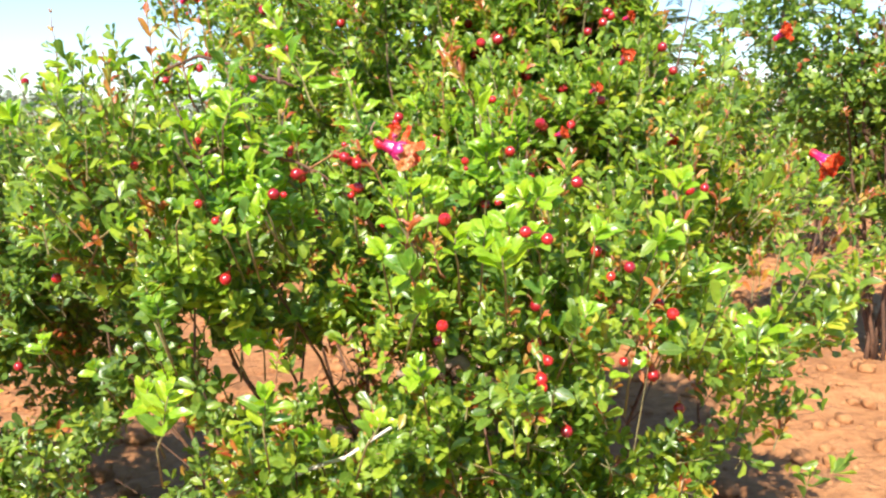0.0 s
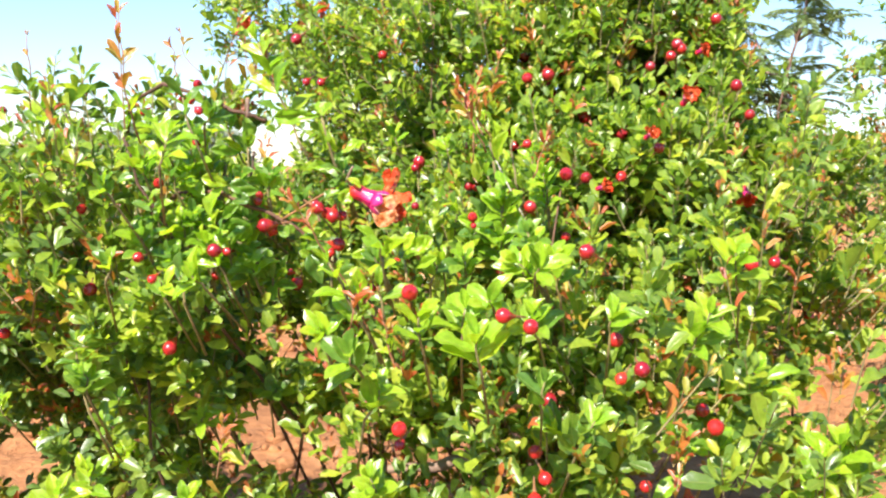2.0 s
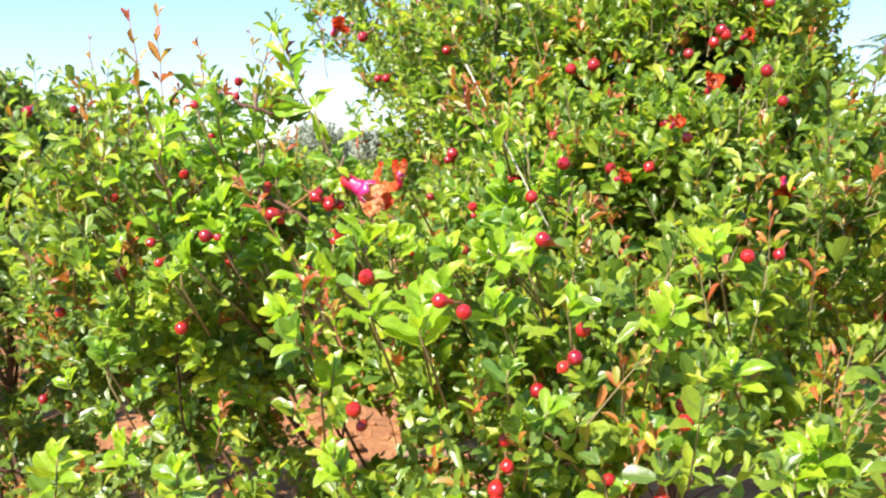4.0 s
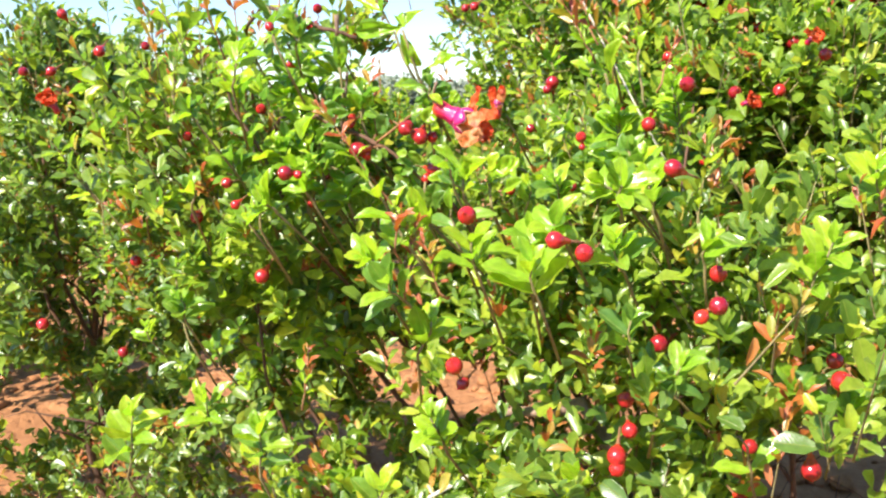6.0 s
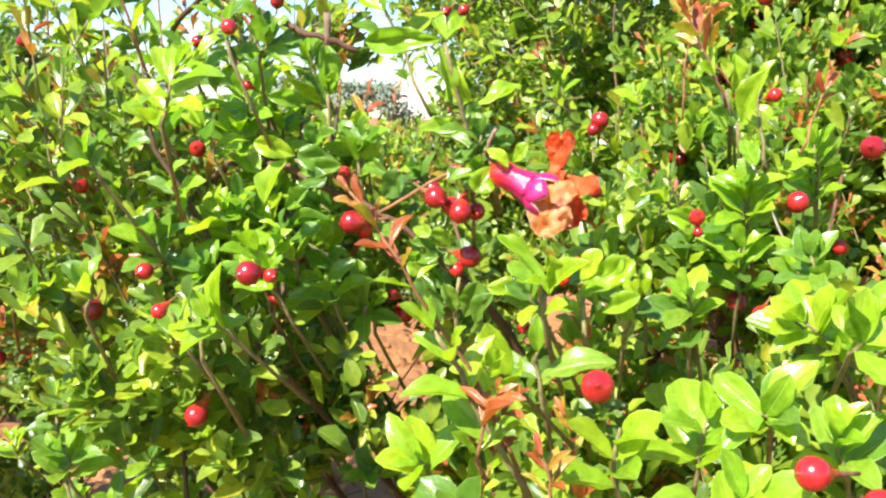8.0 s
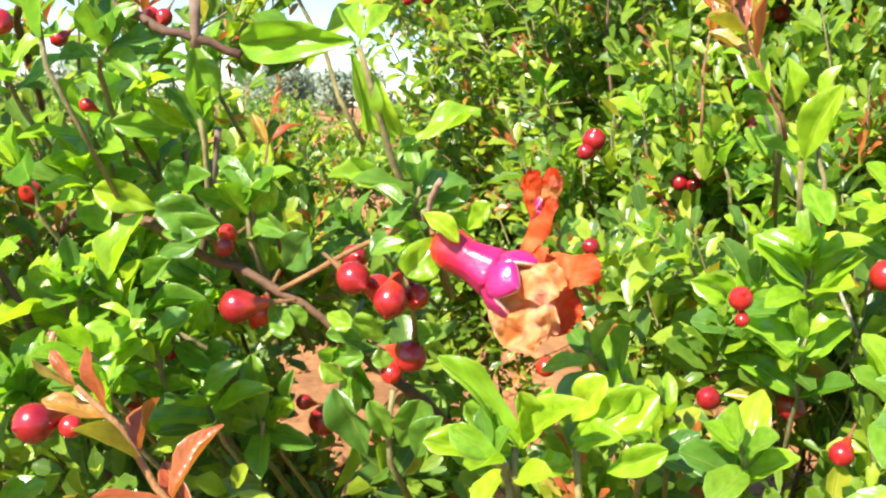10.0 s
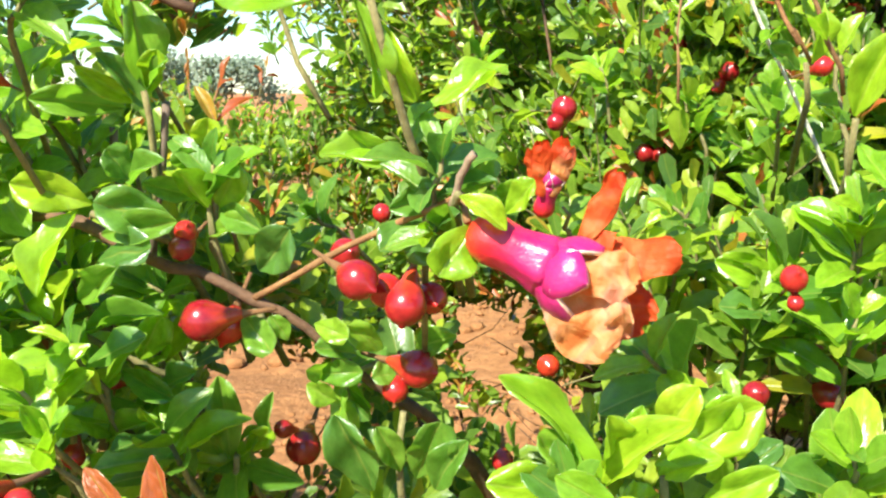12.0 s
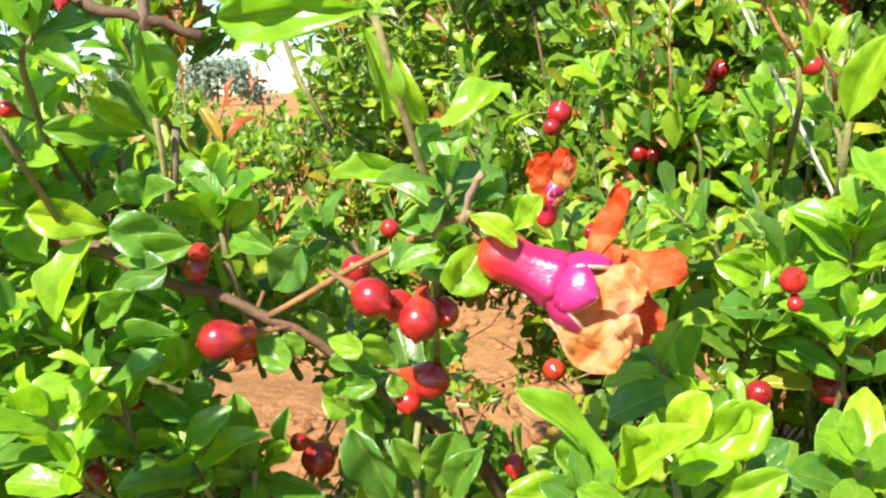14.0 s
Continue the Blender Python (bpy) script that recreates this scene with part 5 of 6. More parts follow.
shoot(MAIN, (0.238, 1.045, 0.636), (0.233, 1.027, 0.670), 6, 0.0292, "lime", 52)
shoot(MAIN, (0.138, 1.018, 0.604), (0.136, 1.011, 0.632), 6, 0.0275, "lime", 53)
shoot(MAIN, (0.037, 1.021, 0.633), (0.033, 1.001, 0.665), 6, 0.0258, "lime", 54)
shoot(MAIN, (-0.117, 1.012, 0.595), (-0.113, 1.008, 0.636), 6, 0.0275, "lime", 55)
shoot(MAIN, (-0.206, 0.966, 0.597), (-0.191, 0.959, 0.650), 6, 0.031, "lime", 56)
shoot(MAIN, (-0.019, 1.008, 0.582), (-0.003, 0.999, 0.611), 5, 0.0275, "lime", 57)
shoot(MAIN, (0.285, 1.102, 0.659), (0.290, 1.097, 0.679), 5, 0.0258, "mid", 58)
shoot(MAIN, (0.259, 1.105, 0.674), (0.264, 1.097, 0.685), 4, 0.0258, "mid", 59)
shoot(MAIN, (-0.236, 1.077, 0.691), (-0.236, 1.070, 0.714), 5, 0.0258, "mid", 60)
shoot(MAIN, (-0.304, 1.109, 0.777), (-0.271, 1.106, 0.796), 5, 0.0275, "mid", 61)
shoot(MAIN, (-0.177, 1.117, 0.787), (-0.173, 1.112, 0.810), 5, 0.0275, "mid", 62)
shoot(MAIN, (-0.417, 1.185, 0.886), (-0.430, 1.183, 0.911), 6, 0.0275, "lime", 63)
shoot(MAIN, (-0.159, 1.112, 0.926), (-0.174, 1.121, 0.961), 5, 0.0241, "deep", 64, 0.0)
shoot(MAIN, (0.142, 1.287, 0.847), (0.136, 1.281, 0.877), 6, 0.024, "lime", 65)
shoot(MAIN, (0.119, 1.393, 0.884), (0.116, 1.398, 0.915), 6, 0.024, "lime", 66)
shoot(MAIN, (0.066, 1.425, 0.879), (0.061, 1.428, 0.904), 6, 0.0208, "mid", 67)
shoot(MAIN, (0.011, 1.461, 0.901), (0.005, 1.463, 0.925), 6, 0.0208, "lime", 68)
shoot(MAIN, (-0.087, 1.639, 0.915), (-0.101, 1.642, 0.951), 6, 0.0224, "lime", 69)
shoot(MAIN, (0.387, 1.105, 0.643), (0.381, 1.090, 0.688), 6, 0.0292, "lime", 70)
shoot(MAIN, (0.181, 1.098, 0.669), (0.162, 1.089, 0.689), 5, 0.0292, "mid", 71)
shoot(MAIN, (-0.276, 1.157, 0.554), (-0.275, 1.142, 0.604), 6, 0.0292, "lime", 72)
shoot(MAIN, (-0.085, 1.118, 0.541), (-0.087, 1.101, 0.566), 5, 0.0292, "lime", 73)
shoot(MAIN, (-0.442, 1.339, 0.918), (-0.427, 1.327, 0.953), 6, 0.0327, "lime", 74)
shoot(MAIN, (0.0735, 1.440, 0.862), (0.0735, 1.4314, 0.880), 5, 0.021, "mid", 75)
shoot(MAIN, (0.087, 1.405, 0.842), (0.087, 1.3981, 0.862), 5, 0.022, "lime", 76)
shoot(MAIN, (0.0947, 1.380, 0.820), (0.0947, 1.3737, 0.840), 5, 0.022, "mid", 77)
shoot(MAIN, (0.0726, 1.362, 0.815), (0.0726, 1.3552, 0.834), 5, 0.021, "mid", 78)
shoot(MAIN, (0.1029, 1.446, 0.862), (0.1029, 1.4383, 0.884), 5, 0.022, "lime", 79)
shoot(MAIN, (0.0657, 1.490, 0.878), (0.0657, 1.4831, 0.897), 5, 0.021, "mid", 80)
shoot(MAIN, (-0.205, 1.128, 0.874), (-0.209, 1.116, 0.898), 5, 0.0265, "lime", 81)
shoot(MAIN, (-0.180, 1.136, 0.865), (-0.184, 1.124, 0.889), 5, 0.024, "mid", 82)
shoot(MAIN, (-0.173, 1.168, 0.884), (-0.177, 1.156, 0.908), 5, 0.0265, "lime", 83)
shoot(MAIN, (-0.192, 1.123, 0.837), (-0.196, 1.111, 0.861), 5, 0.024, "mid", 84)
shoot(MAIN, (-0.175, 1.189, 0.852), (-0.179, 1.177, 0.876), 5, 0.0265, "lime", 85)
shoot(MAIN, (-0.191, 1.105, 0.809), (-0.195, 1.093, 0.833), 5, 0.024, "mid", 86)
shoot(MAIN, (-0.173, 1.148, 0.817), (-0.177, 1.136, 0.841), 5, 0.0265, "lime", 87)
shoot(MAIN, (-0.199, 1.147, 0.908), (-0.203, 1.135, 0.932), 5, 0.024, "mid", 88)
shoot(MAIN, (-0.156, 1.175, 0.829), (-0.160, 1.163, 0.853), 5, 0.024, "mid", 89)
shoot(MAIN, (-0.169, 1.118, 0.791), (-0.173, 1.106, 0.815), 5, 0.024, "deep", 90)
shoot(MAIN, (-0.161, 1.078, 0.774), (-0.165, 1.066, 0.798), 5, 0.0265, "lime", 91)
shoot(MAIN, (0.105, 1.228, 0.845), (0.101, 1.216, 0.869), 5, 0.024, "mid", 92)
shoot(MAIN, (-0.190, 1.227, 0.644), (-0.183, 1.215, 0.664), 5, 0.022, "mid", 121)
shoot(MAIN, (-0.237, 1.240, 0.650), (-0.227, 1.230, 0.671), 5, 0.022, "mid", 122)
shoot(MAIN, (-0.159, 1.212, 0.628), (-0.151, 1.201, 0.649), 5, 0.022, "lime", 123)
shoot(MAIN, (-0.233, 1.194, 0.627), (-0.231, 1.180, 0.648), 5, 0.021, "mid", 124)
shoot(MAIN, (-0.122, 1.217, 0.657), (-0.113, 1.206, 0.677), 5, 0.022, "mid", 125)
shoot(MAIN, (-0.173, 1.161, 0.641), (-0.163, 1.152, 0.661), 5, 0.021, "lime", 126)
shoot(MAIN, (-0.278, 1.210, 0.641), (-0.270, 1.198, 0.662), 5, 0.021, "mid", 127)
shoot(MAIN, (-0.168, 1.278, 0.657), (-0.162, 1.266, 0.678), 5, 0.022, "mid", 128)
shoot(MAIN, (-0.262, 1.152, 0.634), (-0.258, 1.138, 0.654), 5, 0.021, "mid", 129)
shoot(MAIN, (0.135, 1.192, 0.809), (0.131, 1.180, 0.833), 5, 0.0265, "lime", 93)
shoot(MAIN, (0.090, 1.331, 0.886), (0.086, 1.319, 0.910), 5, 0.024, "mid", 94)
shoot(MAIN, (0.141, 1.280, 0.867), (0.137, 1.268, 0.891), 5, 0.0265, "lime", 95)
shoot(MAIN, (-0.194, 1.220, 0.906), (-0.198, 1.208, 0.930), 5, 0.022, "mid", 96)
shoot(MAIN, (-0.176, 1.208, 0.876), (-0.180, 1.196, 0.900), 5, 0.022, "mid", 97)
shoot(MAIN, (-0.177, 1.181, 0.851), (-0.181, 1.169, 0.875), 5, 0.0235, "lime", 98)
shoot(MAIN, (-0.176, 1.253, 0.920), (-0.180, 1.241, 0.944), 5, 0.022, "mid", 99)
shoot(MAIN, (-0.203, 1.214, 0.878), (-0.207, 1.202, 0.902), 5, 0.022, "mid", 100)
shoot(MAIN, (-0.168, 1.235, 0.863), (-0.172, 1.223, 0.887), 5, 0.022, "mid", 101)
shoot(MAIN, (-0.168, 1.184, 0.834), (-0.172, 1.172, 0.858), 5, 0.0235, "lime", 102)
shoot(MAIN, (-0.158, 1.152, 0.824), (-0.162, 1.140, 0.848), 5, 0.0235, "lime", 103)
shoot(MAIN, (-0.133, 1.140, 0.811), (-0.137, 1.128, 0.835), 5, 0.022, "mid", 104)
shoot(MAIN, (-0.131, 1.176, 0.808), (-0.135, 1.164, 0.832), 5, 0.0235, "lime", 105)
shoot(MAIN, (-0.141, 1.120, 0.807), (-0.145, 1.108, 0.831), 5, 0.0235, "lime", 106)
shoot(MAIN, (-0.108, 1.145, 0.785), (-0.112, 1.133, 0.809), 5, 0.022, "mid", 107)
shoot(MAIN, (-0.124, 1.113, 0.792), (-0.128, 1.101, 0.816), 5, 0.0235, "lime", 108)
shoot(MAIN, (-0.129, 1.148, 0.793), (-0.133, 1.136, 0.817), 5, 0.0235, "lime", 109)
shoot(MAIN, (-0.100, 1.177, 0.771), (-0.104, 1.165, 0.795), 5, 0.022, "mid", 110)
shoot(MAIN, (-0.317, 1.264, 0.624), (-0.321, 1.252, 0.648), 5, 0.022, "mid", 111)
shoot(MAIN, (-0.264, 1.284, 0.656), (-0.268, 1.272, 0.680), 5, 0.022, "lime", 112)
shoot(MAIN, (-0.209, 1.277, 0.611), (-0.213, 1.265, 0.635), 5, 0.022, "mid", 113)
shoot(MAIN, (-0.274, 1.225, 0.580), (-0.278, 1.213, 0.604), 5, 0.022, "lime", 114)
shoot(MAIN, (-0.213, 1.234, 0.572), (-0.217, 1.222, 0.596), 5, 0.022, "mid", 115)
shoot(MAIN, (-0.362, 1.240, 0.583), (-0.366, 1.228, 0.607), 5, 0.022, "mid", 116)
shoot(MAIN, (-0.435, 1.259, 0.611), (-0.439, 1.247, 0.635), 5, 0.022, "lime", 117)
shoot(MAIN, (-0.295, 1.298, 0.692), (-0.299, 1.286, 0.716), 5, 0.022, "lime", 118)
shoot(MAIN, (-0.358, 1.298, 0.665), (-0.362, 1.286, 0.689), 5, 0.022, "mid", 119)
shoot(MAIN, (-0.198, 1.298, 0.660), (-0.202, 1.286, 0.684), 5, 0.022, "mid", 120)
# sprigs, leaf by leaf: stem, then leaves by foot, tip, width, face, age, form
sprig(MAIN, [(0.020, 1.090, 0.807), (0.020, 1.088, 0.821)],
      [((0.021, 1.091, 0.820), (0.000, 1.083, 0.848), 0.0098, (0.72, -0.60, 0.37), "lime", 0),
       ((0.021, 1.091, 0.819), (0.037, 1.087, 0.839), 0.0105, (-0.64, -0.68, 0.37), "lime", 1),
       ((0.021, 1.091, 0.819), (-0.004, 1.078, 0.823), 0.0096, (0.44, -0.67, 0.59), "lime", 2),
       ((0.021, 1.091, 0.823), (0.020, 1.085, 0.840), 0.0092, (0.84, -0.53, -0.14), "lime", 3),
       ((0.028, 1.093, 0.829), (0.028, 1.090, 0.839), 0.0062, (-0.29, -0.92, -0.27), "lime", 1),
       ((0.016, 1.090, 0.820), (0.007, 1.081, 0.834), 0.0086, (0.82, -0.54, 0.18), "mid", 2)])
sprig(MAIN, [(0.037, 1.104, 0.798), (0.035, 1.103, 0.818)],
      [((0.034, 1.105, 0.817), (0.047, 1.101, 0.826), 0.0108, (-0.57, -0.61, 0.55), "lime", 1),
       ((0.033, 1.105, 0.820), (0.057, 1.105, 0.837), 0.0135, (-0.03, -1.00, 0.05), "lime", 2),
       ((0.033, 1.107, 0.825), (0.042, 1.103, 0.840), 0.0106, (-0.50, -0.86, 0.07), "lime", 0),
       ((0.034, 1.104, 0.813), (0.024, 1.095, 0.813), 0.0087, (0.50, -0.56, 0.66), "lime", 3),
       ((0.043, 1.109, 0.828), (0.051, 1.102, 0.836), 0.0098, (-0.28, -0.84, -0.46), "lime", 4),
       ((0.044, 1.106, 0.811), (0.061, 1.101, 0.821), 0.0088, (-0.36, -0.92, 0.15), "lime", 0)])
sprig(MAIN, [(0.083, 1.132, 0.790), (0.081, 1.131, 0.807)],
      [((0.079, 1.132, 0.805), (0.071, 1.126, 0.814), 0.0098, (0.77, -0.54, 0.32), "lime", 1),
       ((0.081, 1.132, 0.803), (0.090, 1.129, 0.818), 0.0108, (-0.47, -0.87, 0.11), "lime", 2),
       ((0.082, 1.134, 0.807), (0.085, 1.129, 0.822), 0.0094, (0.45, -0.82, -0.36), "mid", 0),
       ((0.080, 1.134, 0.809), (0.066, 1.126, 0.818), 0.0080, (0.51, -0.86, 0.04), "mid", 3)])
sprig(MAIN, [(-0.123, 1.157, 0.874), (-0.120, 1.153, 0.884), (-0.120, 1.151, 0.900), (-0.119, 1.146, 0.909)],
      [((-0.123, 1.155, 0.910), (-0.121, 1.145, 0.935), 0.0140, (0.73, -0.61, -0.30), "mid", 1),
       ((-0.123, 1.155, 0.908), (-0.112, 1.144, 0.919), 0.0068, (-0.79, -0.58, 0.21), "mid", 0),
       ((-0.129, 1.153, 0.904), (-0.151, 1.136, 0.908), 0.0095, (0.62, -0.79, 0.04), "mid", 3),
       ((-0.125, 1.154, 0.906), (-0.137, 1.139, 0.915), 0.0070, (0.68, -0.69, -0.24), "lime", 1),
       ((-0.122, 1.155, 0.909), (-0.114, 1.144, 0.921), 0.0082, (-0.14, -0.77, -0.62), "lime", 2),
       ((-0.121, 1.154, 0.902), (-0.130, 1.142, 0.921), 0.0076, (0.83, -0.55, 0.05), "deep", 0)])
sprig(MAIN, [(-0.114, 1.150, 0.863), (-0.128, 1.144, 0.869), (-0.134, 1.138, 0.873)],
      [((-0.111, 1.147, 0.870), (-0.130, 1.133, 0.876), 0.0143, (0.62, -0.77, 0.15), "deep", 2),
       ((-0.137, 1.144, 0.875), (-0.155, 1.131, 0.883), 0.0124, (0.59, -0.81, 0.02), "lime", 0),
       ((-0.141, 1.143, 0.873), (-0.148, 1.126, 0.851), 0.0125, (-0.23, -0.73, 0.64), "lime", 1),
       ((-0.140, 1.139, 0.846), (-0.119, 1.131, 0.858), 0.0098, (-0.31, -0.95, -0.09), "mid", 3),
       ((-0.134, 1.141, 0.858), (-0.113, 1.133, 0.865), 0.0133, (-0.45, -0.74, 0.51), "deep", 2),
       ((-0.133, 1.142, 0.866), (-0.107, 1.136, 0.871), 0.0102, (-0.25, -0.95, 0.18), "mid", 0),
       ((-0.126, 1.147, 0.883), (-0.129, 1.140, 0.892), 0.0105, (0.87, -0.49, -0.09), "mid", 2),
       ((-0.125, 1.146, 0.881), (-0.112, 1.138, 0.891), 0.0094, (-0.67, -0.65, 0.36), "mid", 1)])
sprig(MAIN, [(-0.104, 1.157, 0.861), (-0.102, 1.156, 0.874), (-0.102, 1.153, 0.884)],
      [((-0.105, 1.158, 0.889), (-0.102, 1.151, 0.901), 0.0095, (0.13, -0.84, -0.52), "lime", 2),
       ((-0.101, 1.156, 0.874), (-0.092, 1.149, 0.885), 0.0119, (-0.02, -0.85, -0.53), "lime", 4),
       ((-0.108, 1.156, 0.877), (-0.119, 1.144, 0.881), 0.0077, (0.75, -0.66, 0.08), "mid", 1),
       ((-0.111, 1.156, 0.885), (-0.110, 1.152, 0.892), 0.0092, (0.59, -0.66, -0.46), "mid", 0),
       ((-0.104, 1.155, 0.875), (-0.104, 1.147, 0.886), 0.0083, (0.35, -0.76, -0.55), "deep", 2),
       ((-0.100, 1.156, 0.873), (-0.085, 1.148, 0.869), 0.0088, (-0.37, -0.87, 0.33), "deep", 1)])
sprig(MAIN, [(-0.030, 1.128, 0.889), (-0.032, 1.120, 0.899), (-0.037, 1.115, 0.920), (-0.039, 1.108, 0.934)],
      [((-0.042, 1.111, 0.936), (-0.080, 1.113, 0.937), 0.0130, (-0.06, -0.98, -0.16), "lime", 3),
       ((-0.044, 1.113, 0.932), (-0.037, 1.117, 0.908), 0.0088, (0.65, -0.76, 0.06), "mid", 1),
       ((-0.040, 1.115, 0.929), (-0.031, 1.120, 0.906), 0.0092, (0.11, -0.98, -0.17), "lime", 0),
       ((-0.032, 1.127, 0.902), (-0.010, 1.142, 0.918), 0.0106, (-0.16, -0.60, 0.78), "lime", 2),
       ((-0.035, 1.130, 0.893), (-0.055, 1.135, 0.895), 0.0079, (-0.23, -0.97, 0.12), "lime", 1),
       ((-0.034, 1.133, 0.888), (-0.060, 1.136, 0.890), 0.0088, (-0.02, -0.65, 0.76), "mid", 3),
       ((-0.033, 1.131, 0.894), (-0.032, 1.140, 0.907), 0.0072, (0.17, -0.82, 0.55), "mid", 2),
       ((-0.040, 1.112, 0.936), (-0.051, 1.120, 0.948), 0.0076, (0.32, -0.62, 0.71), "lime", 1),
       ((-0.039, 1.111, 0.936), (-0.034, 1.122, 0.949), 0.0075, (-0.13, -0.73, 0.67), "lime", 0)])
sprig(MAIN, [(-0.026, 1.138, 0.877), (-0.028, 1.136, 0.872)],
      [((-0.028, 1.136, 0.875), (-0.027, 1.128, 0.863), 0.0150, (-0.02, -0.83, 0.55), "deep", 2),
       ((-0.031, 1.137, 0.874), (-0.042, 1.127, 0.868), 0.0103, (0.11, -0.60, 0.79), "deep", 0),
       ((-0.023, 1.138, 0.879), (-0.007, 1.132, 0.877), 0.0067, (-0.06, -0.45, 0.89), "lime", 1),
       ((-0.013, 1.140, 0.877), (-0.004, 1.136, 0.885), 0.0075, (-0.23, -0.95, -0.22), "lime", 2),
       ((-0.024, 1.138, 0.880), (-0.040, 1.129, 0.878), 0.0082, (0.43, -0.84, 0.35), "deep", 3),
       ((-0.021, 1.139, 0.882), (-0.013, 1.136, 0.893), 0.0110, (-0.07, -0.97, -0.22), "deep", 2),
       ((-0.024, 1.139, 0.886), (-0.019, 1.139, 0.894), 0.0086, (-0.39, -0.89, 0.24), "mid", 0)])
sprig(MAIN, [(-0.020, 1.122, 0.880), (-0.0165, 1.108, 0.8845)],
      [((-0.0160, 1.1065, 0.8842), (-0.0030, 1.1031, 0.8804), 0.0068, (0.30, -0.80, 0.52), "lime", 1),
       ((-0.0136, 1.1153, 0.8766), (-0.0216, 1.1049, 0.8667), 0.0128, (0.25, -0.95, 0.10), "lime", 2),
       ((-0.0068, 1.1237, 0.8781), (0.0019, 1.1226, 0.8864), 0.0072, (-0.30, -0.90, 0.20), "lime", 3)])
sprig(MAIN, [(-0.119, 1.157, 0.817), (-0.135, 1.151, 0.826), (-0.149, 1.146, 0.835)],
      [((-0.148, 1.150, 0.830), (-0.119, 1.145, 0.844), 0.0087, (-0.40, -0.72, 0.57), "mid", 1),
       ((-0.128, 1.152, 0.824), (-0.117, 1.145, 0.840), 0.0121, (0.23, -0.82, -0.52), "lime", 2),
       ((-0.122, 1.150, 0.815), (-0.106, 1.143, 0.824), 0.0084, (-0.55, -0.71, 0.43), "mid", 0),
       ((-0.176, 1.148, 0.844), (-0.151, 1.140, 0.835), 0.0120, (0.13, -0.54, 0.83), "lime", 3),
       ((-0.137, 1.150, 0.826), (-0.143, 1.143, 0.823), 0.0099, (0.18, -0.52, 0.84), "mid", 1),
       ((-0.159, 1.149, 0.836), (-0.162, 1.137, 0.830), 0.0089, (0.07, -0.46, 0.88), "mid", 2),
       ((-0.133, 1.150, 0.821), (-0.113, 1.141, 0.815), 0.0087, (-0.25, -0.85, 0.46), "mid", 0),
       ((-0.154, 1.151, 0.835), (-0.142, 1.139, 0.824), 0.0099, (0.22, -0.53, 0.82), "mid", 3)])
sprig(MAIN, [(-0.150, 1.145, 0.781), (-0.148, 1.144, 0.801), (-0.140, 1.144, 0.817)],
      [((-0.172, 1.142, 0.811), (-0.149, 1.136, 0.817), 0.0152, (-0.25, -0.97, -0.02), "lime", 2),
       ((-0.167, 1.142, 0.800), (-0.151, 1.135, 0.811), 0.0087, (-0.59, -0.69, 0.42), "mid", 0),
       ((-0.166, 1.139, 0.785), (-0.161, 1.131, 0.801), 0.0162, (0.15, -0.87, -0.48), "lime", 2),
       ((-0.134, 1.146, 0.800), (-0.141, 1.137, 0.812), 0.0116, (0.91, -0.23, 0.35), "lime", 4),
       ((-0.137, 1.145, 0.798), (-0.119, 1.139, 0.811), 0.0087, (-0.54, -0.73, 0.42), "mid", 1),
       ((-0.145, 1.148, 0.814), (-0.131, 1.143, 0.821), 0.0076, (-0.38, -0.92, 0.11), "mid", 0),
       ((-0.155, 1.142, 0.790), (-0.169, 1.131, 0.805), 0.0099, (0.78, -0.53, 0.34), "mid", 3),
       ((-0.142, 1.144, 0.794), (-0.126, 1.135, 0.791), 0.0106, (-0.22, -0.63, 0.74), "mid", 2),
       ((-0.124, 1.147, 0.791), (-0.111, 1.139, 0.805), 0.0094, (-0.36, -0.91, -0.19), "mid", 1)])
sprig(MAIN, [(-0.103, 1.166, 0.774), (-0.099, 1.159, 0.791)],
      [((-0.103, 1.163, 0.788), (-0.103, 1.158, 0.817), 0.0112, (0.45, -0.88, -0.15), "deep", 0),
       ((-0.091, 1.167, 0.796), (-0.088, 1.159, 0.812), 0.0064, (-0.21, -0.89, -0.40), "deep", 1),
       ((-0.098, 1.165, 0.791), (-0.088, 1.161, 0.800), 0.0082, (-0.19, -0.96, -0.21), "lime", 2),
       ((-0.107, 1.164, 0.789), (-0.112, 1.155, 0.806), 0.0100, (0.30, -0.88, -0.38), "mid", 3),
       ((-0.098, 1.165, 0.785), (-0.077, 1.156, 0.786), 0.0098, (-0.38, -0.85, 0.36), "mid", 1),
       ((-0.115, 1.161, 0.782), (-0.120, 1.153, 0.797), 0.0116, (0.79, -0.61, -0.07), "mid", 2)])
sprig(MAIN, [(-0.041, 1.150, 0.785), (-0.042, 1.149, 0.800), (-0.040, 1.148, 0.814)],
      [((-0.049, 1.146, 0.789), (-0.057, 1.140, 0.817), 0.0139, (0.14, -0.98, -0.17), "deep", 3),
       ((-0.036, 1.148, 0.793), (-0.028, 1.142, 0.813), 0.0140, (0.27, -0.89, -0.37), "mid", 2),
       ((-0.041, 1.148, 0.795), (-0.045, 1.140, 0.811), 0.0086, (0.63, -0.75, -0.22), "deep", 0),
       ((-0.030, 1.148, 0.790), (-0.022, 1.142, 0.808), 0.0113, (-0.47, -0.88, -0.08), "mid", 1)])
